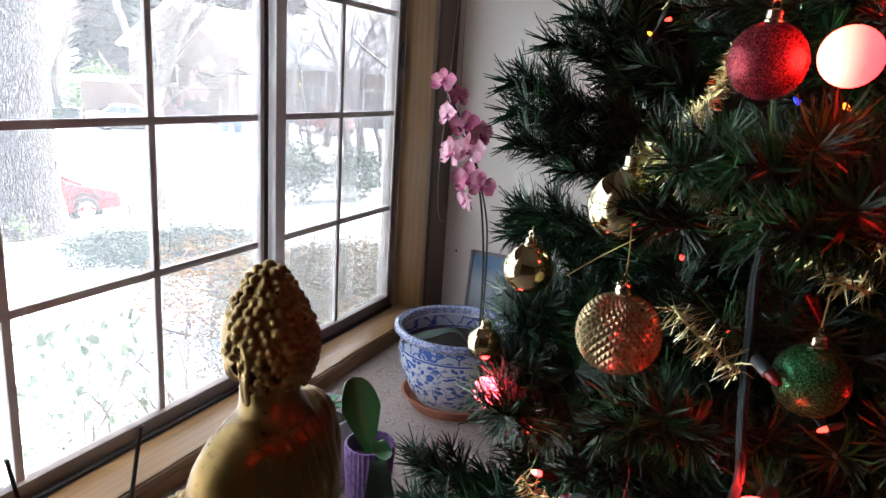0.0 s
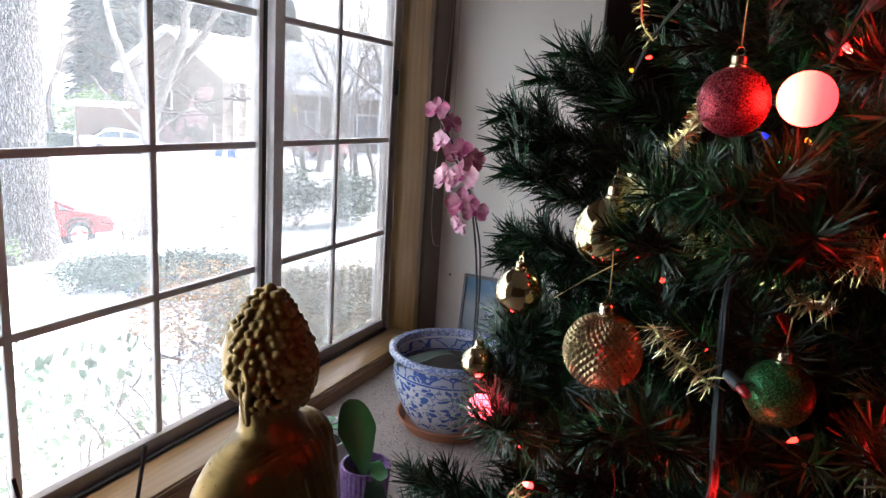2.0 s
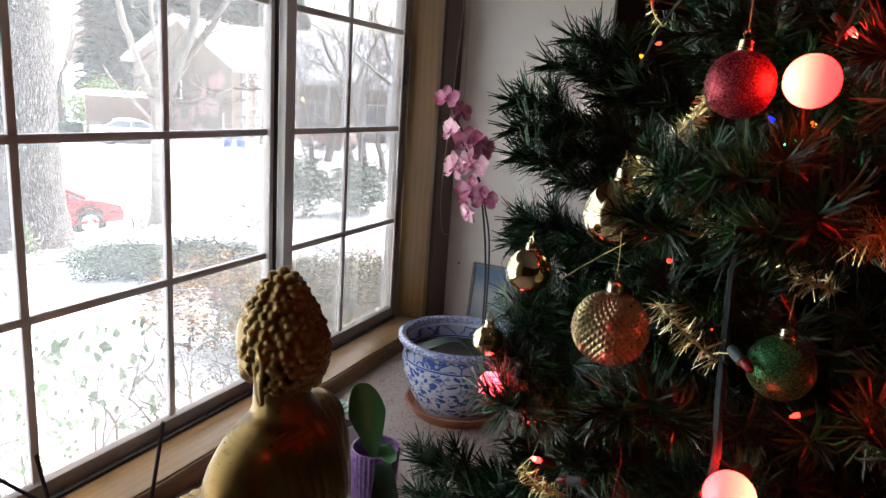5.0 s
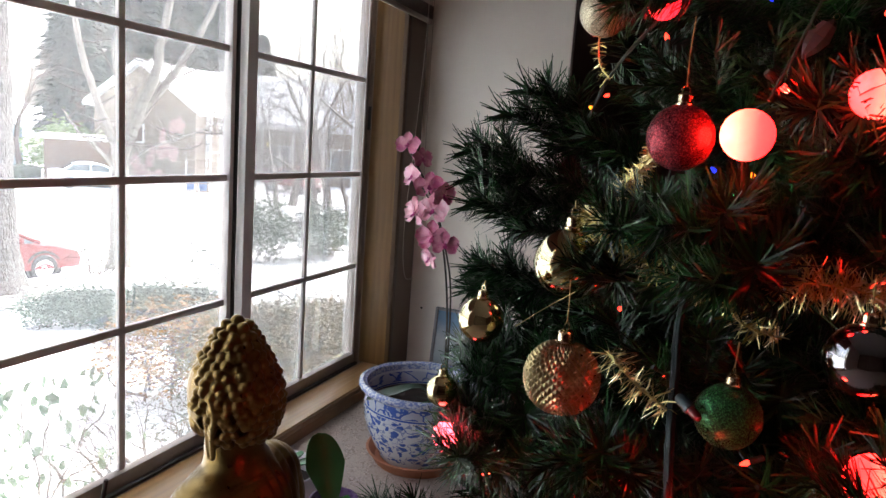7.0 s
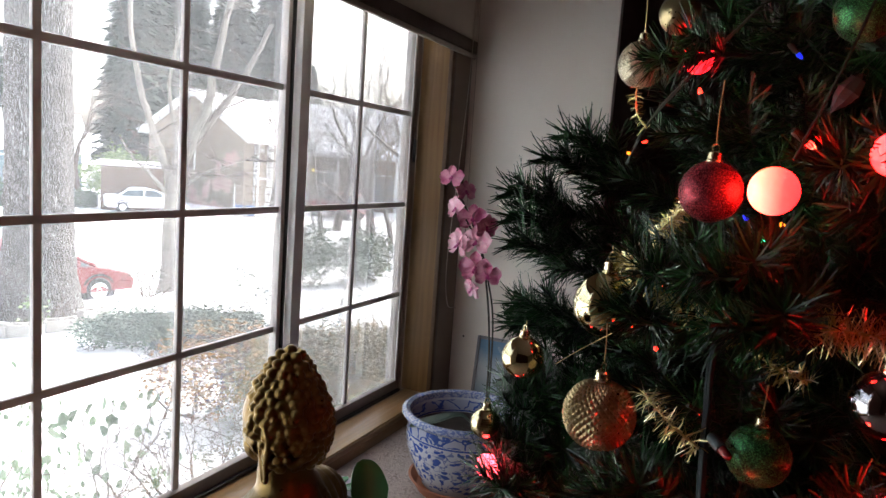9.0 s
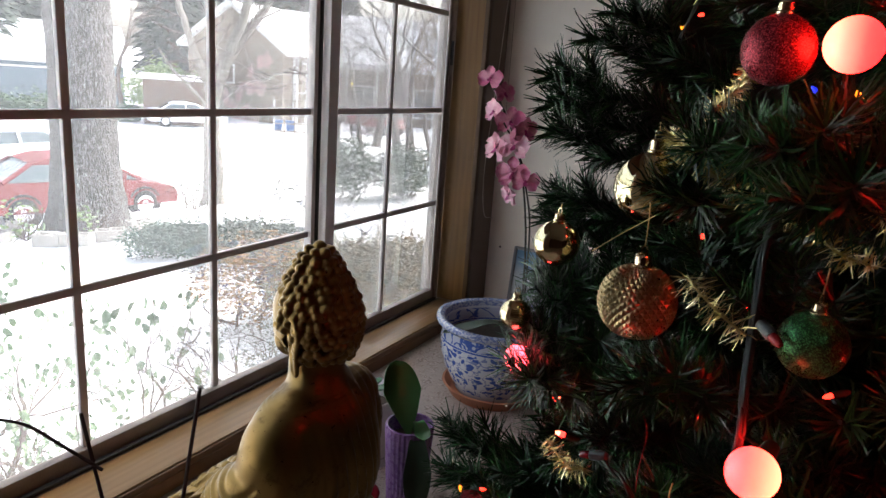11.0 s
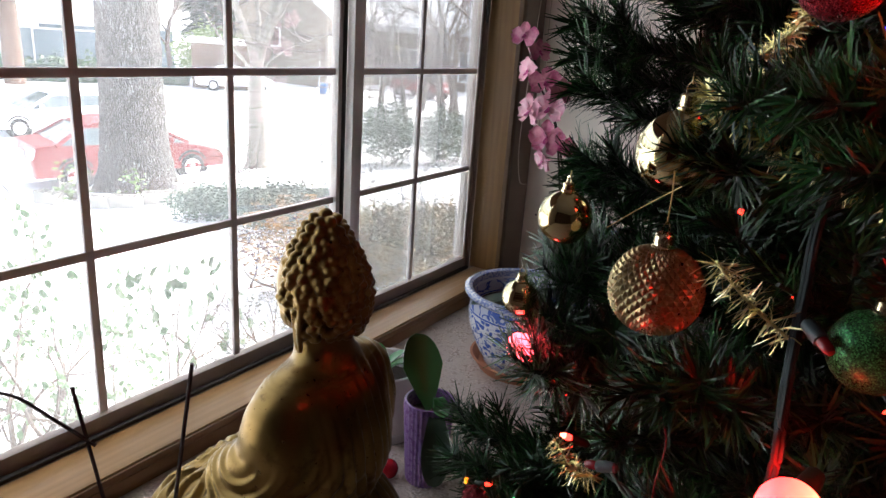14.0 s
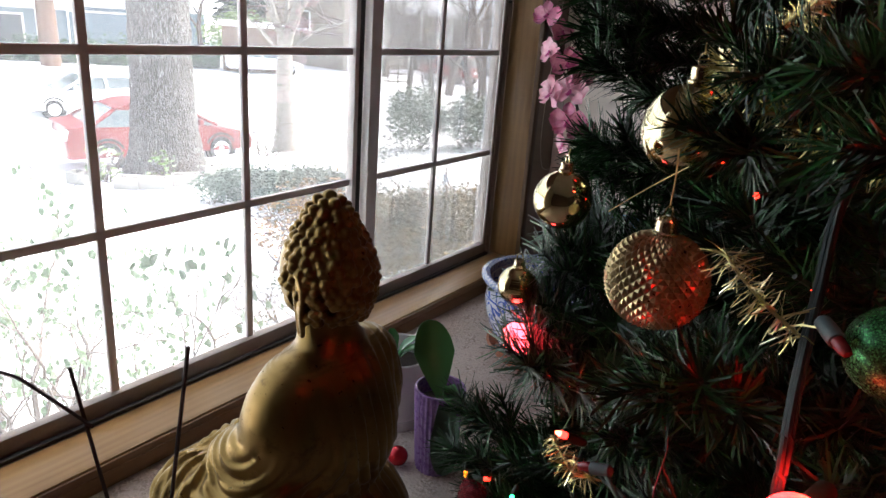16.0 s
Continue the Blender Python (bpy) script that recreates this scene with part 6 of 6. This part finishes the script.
# two globes hidden by the tree, added for the red cast on the statue
for at in ((-0.05, 1.1, 0.62), (-0.05, 1.14, 0.78)):
    globe(at, 0.0195, (0.9, -0.2, 0.2), "unseen red globe bulb added on the window side to redden the statue")
globe((0.009, 0.725, 1.103), 0.0165, (0.5, 0.8, 0.3), "red globe bulb glowing behind the needles", m_globe_red)


def lit(name, c, s):
    return Mat(name, 0.3, 0.0, tuple(min(1, q * 0.8) for q in c)).glow(c, s).m


LIT = {"red": lit("red_light", (1.0, 0.012, 0.006), MINI * 0.25), "bright red": lit("bright_red_light", (1.0, 0.003, 0.002), MINI * 1.2), "orange": lit("orange_light", (1.0, 0.2, 0.01), MINI * 0.07), "blue": lit("blue_light", (0.01, 0.025, 1.0), MINI * 0.025),
       "green": lit("green_light", (0.02, 1.0, 0.2), MINI * 0.3)}
m_hot_tip = lit("glowing_bulb_tip", (1.0, 0.022, 0.012), MINI * 1.5)
m_unlit = mottled("unlit_red_glass", (0.16, 0.01, 0.015), (0.22, 0.02, 0.02), 0.15, big=20, fine=100).m


def fairy(at, colour, aim=None, on=True, s=1.0):
    aim = Vector(aim) if aim else Vector((rng.gauss(0, 1), rng.gauss(0, 1) - 0.6, rng.gauss(0, 0.6)))
    d = aim.normalized()
    t = thing("fairy_light", Matrix.Translation(at), colour + (" fairy light glowing on the tree" if on else " fairy light, unlit, in a grey socket"), "fairy light", "fairy lights on the tree")
    if not on:
        part("bulb", tube(bmesh.new(), [(0, 0, 0), d * 0.003, d * 0.008, d * 0.0105, d * 0.0115], [0.0034, 0.0036, 0.0033, 0.0022, 0.0003], 14), m_unlit, t, "unlit red glass bulb")
        part("socket", tube(bmesh.new(), [d * 0.001, d * 0.0005, -d * 0.004, -d * 0.013, -d * 0.0145], [0.0037, 0.0044, 0.0046, 0.0041, 0.0025], 14), m_socket, t)
        return t
    part("bulb", tube(bmesh.new(), [(0, 0, 0), d * 0.002 * s, d * 0.0045 * s], [0.0017 * s, 0.0022 * s, 0.0019 * s], 10), LIT[colour], t)
    part("bulb_tip", tube(bmesh.new(), [d * 0.0046 * s, d * 0.0065 * s, d * 0.008 * s], [0.0018 * s, 0.0013 * s, 0.0003], 10), m_hot_tip if colour == "bright red" else LIT[colour], t)
    part("socket", tube(bmesh.new(), [d * 0.0005, -d * 0.003 * s, -d * 0.011 * s, -d * 0.012 * s], [0.0022 * s, 0.0028 * s, 0.0026 * s, 0.0018 * s], 10), m_twist, t)
    return t


for at, c in (((-0.071, 0.56, 0.618), "bright red"), ((-0.109, 0.638, 0.611), "bright red"), ((-0.05, 0.82, 1.02), "red"), ((-0.066, 0.81, 1.003), "orange"), ((0.011, 0.627, 0.812), "red"), ((0.032, 0.565, 0.682), "bright red"),
              ((0.078, 0.64, 0.942), "blue"), ((0.087, 0.63, 0.927), "green"), ((0.103, 0.61, 0.944), "orange"), ((-0.147, 0.64, 0.475), "green"), ((-0.237, 0.7, 0.426), "orange"), ((-0.197, 0.67, 0.452), "red"),
              ((-0.128, 0.625, 0.703), "blue"), ((0.114, 0.575, 1.012), "bright red"), ((0.13, 0.56, 0.72), "red"), ((0.18, 0.62, 0.85), "red"), ((0.06, 0.66, 0.75), "red"),
              ((0.21, 0.58, 0.9), "red"), ((0.02, 0.68, 1.06), "red"), ((0.1, 0.68, 1.1), "blue"), ((0.07, 0.62, 0.6), "red"), ((0.15, 0.6, 0.6), "red"), ((0.0, 0.66, 0.52), "blue"), ((0.19, 0.66, 1.08), "red"), ((0.24, 0.6, 0.66), "red")):
    fairy(at, c, s=1.3 if c == "bright red" else 1.0)
fairy((0.0815, 0.489, 0.778), "red", (0.62, -0.72, -0.3), False, 1.25)
fairy((0.078, 0.551, 0.888), "orange", (0.1, -0.2, 1), False, 1.1)
fairy((-0.035, 0.52, 0.63), "red", (-0.9, 0.1, -0.3), False, 1.1)


# wires
def wire(ctrl, r=0.0016, strands=1, twist=14):
    t = thing("light_cable", pose(0, 0, 0), "dark green cable of the fairy lights" if strands == 1 else "twisted dark green cable of the fairy lights", "cable", "light cables")
    pts = curve_points(ctrl, 16)
    for s in range(strands):
        if strands == 1:
            line = pts
        else:
            line = []
            for i, p in enumerate(pts):
                d = (pts[min(i + 1, len(pts) - 1)] - pts[max(i - 1, 0)]).normalized()
                u, w = frame_of(d)
                a = 2 * math.pi * (s / strands + twist * i / len(pts) * 0.2)
                line.append(p + (u * math.cos(a) + w * math.sin(a)) * r * 0.85)
        part("strand", tube(bmesh.new(), line, r, 7), m_wire if r == 0.0019 else m_twist, t)


wire([(0.075, 0.57, 0.88), (0.066, 0.54, 0.834), (0.068, 0.513, 0.793), (0.071, 0.482, 0.752), (0.075, 0.466, 0.715), (0.076, 0.50, 0.67), (0.088, 0.53, 0.62), (0.095, 0.55, 0.58)], 0.0019, 3, 1)
wire([(0.15, 0.7, 1.25), (0.06, 0.72, 1.15), (-0.03, 0.75, 1.05), (-0.06, 0.76, 0.99)], 0.0013, 2)
wire([(0.17, 0.60, 1.2), (0.135, 0.55, 1.08), (0.105, 0.52, 0.995)], 0.0011)
wire([(-0.02, 0.6, 0.93), (-0.005, 0.58, 0.90), (0.0, 0.59, 0.87), (0.02, 0.6, 0.9)], 0.0013)
wire([(-0.03, 0.52, 0.63), (0.0, 0.5, 0.625), (0.02, 0.51, 0.585), (0.05, 0.53, 0.55)], 0.0016, 2)

# tinsel garland
k = Mat("gold_tinsel", 0.3, 1.0)
k.color(k.ramp(k.island(), [(0, (0.4, 0.34, 0.11)), (0.6, (0.68, 0.61, 0.26)), (1, (0.93, 0.89, 0.6))]))
m_tinsel = k.m
k = Mat("champagne_tinsel", 0.3, 1.0)
k.color(k.ramp(k.island(), [(0, (0.5, 0.45, 0.17)), (0.6, (0.8, 0.75, 0.38)), (1, (0.96, 0.93, 0.68))]))
m_tinsel_pale = k.m


LIGHTWARD = Vector((-0.8, -0.59, 0.1))     # the flat sides of the strips turn towards the daylight


def garland(ctrl, width=0.02, dens=2600, seed=1, half=0.0005, foil=None):
    rg = random.Random(seed)
    t = thing("tinsel_garland", pose(0, 0, 0), "gold tinsel garland draped over the branches", "tinsel garland", "tinsel garlands")
    pts = curve_points(ctrl, 10)
    part("core", tube(bmesh.new(), pts, 0.0011, 6), foil or m_tinsel, t)
    vs, fs = [], []
    for a, b in zip(pts, pts[1:]):
        d = b - a
        n = int(dens * 1.9 * d.length)
        dn = d.normalized()
        u, w = frame_of(dn)
        for _ in range(n):
            p = a + d * rg.random()
            q = rg.uniform(0, 6.283)
            o = (u * math.cos(q) + w * math.sin(q) + dn * rg.gauss(0, 0.35)).normalized()
            s = (o.cross(LIGHTWARD).normalized() + Vector([rg.gauss(0, 0.3) for _ in range(3)])) * half
            ln = width * rg.uniform(0.6, 1.15)
            i = len(vs)
            bend = Vector((rg.gauss(0, 0.2), rg.gauss(0, 0.2), -0.15)) * ln
            vs += [p - s, p + s, p + o * ln * 0.5 + s, p + o * ln * 0.5 - s, p + o * ln + bend * 0.5 + s * 0.7, p + o * ln + bend * 0.5 - s * 0.7]
            fs += [(i, i + 1, i + 2, i + 3), (i + 3, i + 2, i + 4, i + 5)]
    me = bpy.data.meshes.new("tinsel")
    me.from_pydata([tuple(v) for v in vs], [], fs)
    me.materials.append(foil or m_tinsel)
    tagged(part("tinsel", me, None, t), kind="stuff")


garland([(0.02, 0.76, 0.985), (0.01, 0.72, 0.945), (-0.008, 0.665, 0.916), (-0.008, 0.625, 0.895), (0.005, 0.60, 0.885), (0.02, 0.575, 0.872), (0.05, 0.56, 0.86), (0.085, 0.55, 0.852)], 0.0135, 2000, 3)
garland([(-0.029, 0.624, 0.898), (-0.012, 0.580, 0.892), (0.003, 0.573, 0.882), (0.019, 0.582, 0.869)], 0.0125, 1500, 13)
garland([(0.017, 0.52, 0.80), (0.026, 0.51, 0.795), (0.045, 0.503, 0.782), (0.066, 0.5, 0.77)], 0.0155, 1700, 4, 0.00042, m_tinsel_pale)
garland([(0.13, 0.55, 0.865), (0.15, 0.53, 0.872), (0.18, 0.535, 0.87), (0.21, 0.55, 0.86)], 0.022, 2600, 5)
garland([(-0.10, 0.60, 0.585), (-0.07, 0.58, 0.575), (-0.05, 0.57, 0.585)], 0.013, 2200, 6)
garland([(-0.06, 0.77, 1.085), (-0.055, 0.76, 1.05), (-0.04, 0.75, 1.03)], 0.011, 800, 7)
garland([(0.09, 0.56, 0.85), (0.11, 0.56, 0.83), (0.14, 0.57, 0.82)], 0.014, 1400, 8)
wire_t = thing("thread", pose(0, 0, 0), "gold thread stretched between two baubles", "thread")
part("strand", tube(bmesh.new(), curve_points([(-0.02, 0.56, 0.835), (-0.048, 0.573, 0.813), (-0.075, 0.585, 0.79)], 6), 0.00045, 5), m_thread, wire_t)


# red thread, a cone and a clear drop low among the branches
m_red_thread = mottled("red_thread", (0.2, 0.01, 0.015), (0.28, 0.025, 0.025), 0.6, big=60, fine=900).m
t = thing("thread", pose(0, 0, 0), "red thread hanging from a low branch", "thread")
part("strand", tube(bmesh.new(), curve_points([(-0.008, 0.560, 0.668), (0.0, 0.566, 0.64), (-0.002, 0.562, 0.60), (0.003, 0.560, 0.565)], 6), 0.0006, 6), m_red_thread, t)
cone = thing("cone_ornament", pose(-0.197, 0.653, 0.452, 160, 10, 0), "small red cone ornament among low branches", "ornament")
for i in range(7):
    for j in range(8):
        a, zz = 2 * math.pi * (j + 0.5 * (i % 2)) / 8, 0.004 * i
        rr = 0.011 * math.cos(i / 7 * 1.3)
        bm = bmesh.new()
        ball(bm, (0, 0, 0), 1.0, 6, 4)
        part("scale", bm, m_red_glitter, cone, m=pose(rr * math.cos(a), rr * math.sin(a), zz, 0, 0, math.degrees(a)) @ pose(0, 0, 0, 0, -35, 0) @ Matrix.Diagonal((0.006, 0.0042, 0.0018, 1)))

k = Mat("clear_pinkish_plastic", 0.12, 0.0, (0.85, 0.62, 0.6))
k.color(k.mix(k.noise(40, 3), (0.36, 0.3, 0.3), (0.55, 0.47, 0.46)))
k.set(Transmission_Weight=0.6)
drop = thing("crystal_ornament", pose(0.15, 0.73, 1.072, 12, 30, 20) @ Matrix.Scale(0.85, 4), "faceted clear pinkish plastic ornament on a branch", "ornament")
part("crystal", lathe(bmesh.new(), [(0, -0.03), (0.011, -0.012), (0.014, 0.0), (0.009, 0.016), (0.003, 0.022), (0, 0.023)], 8), k.m, drop, angle=5)
part("loop", tube(bmesh.new(), [(0.003 * math.cos(a), 0, 0.026 + 0.003 * math.sin(a)) for a in (2 * math.pi * i / 12 for i in range(13))], 0.0006, 5), m_cap, drop)
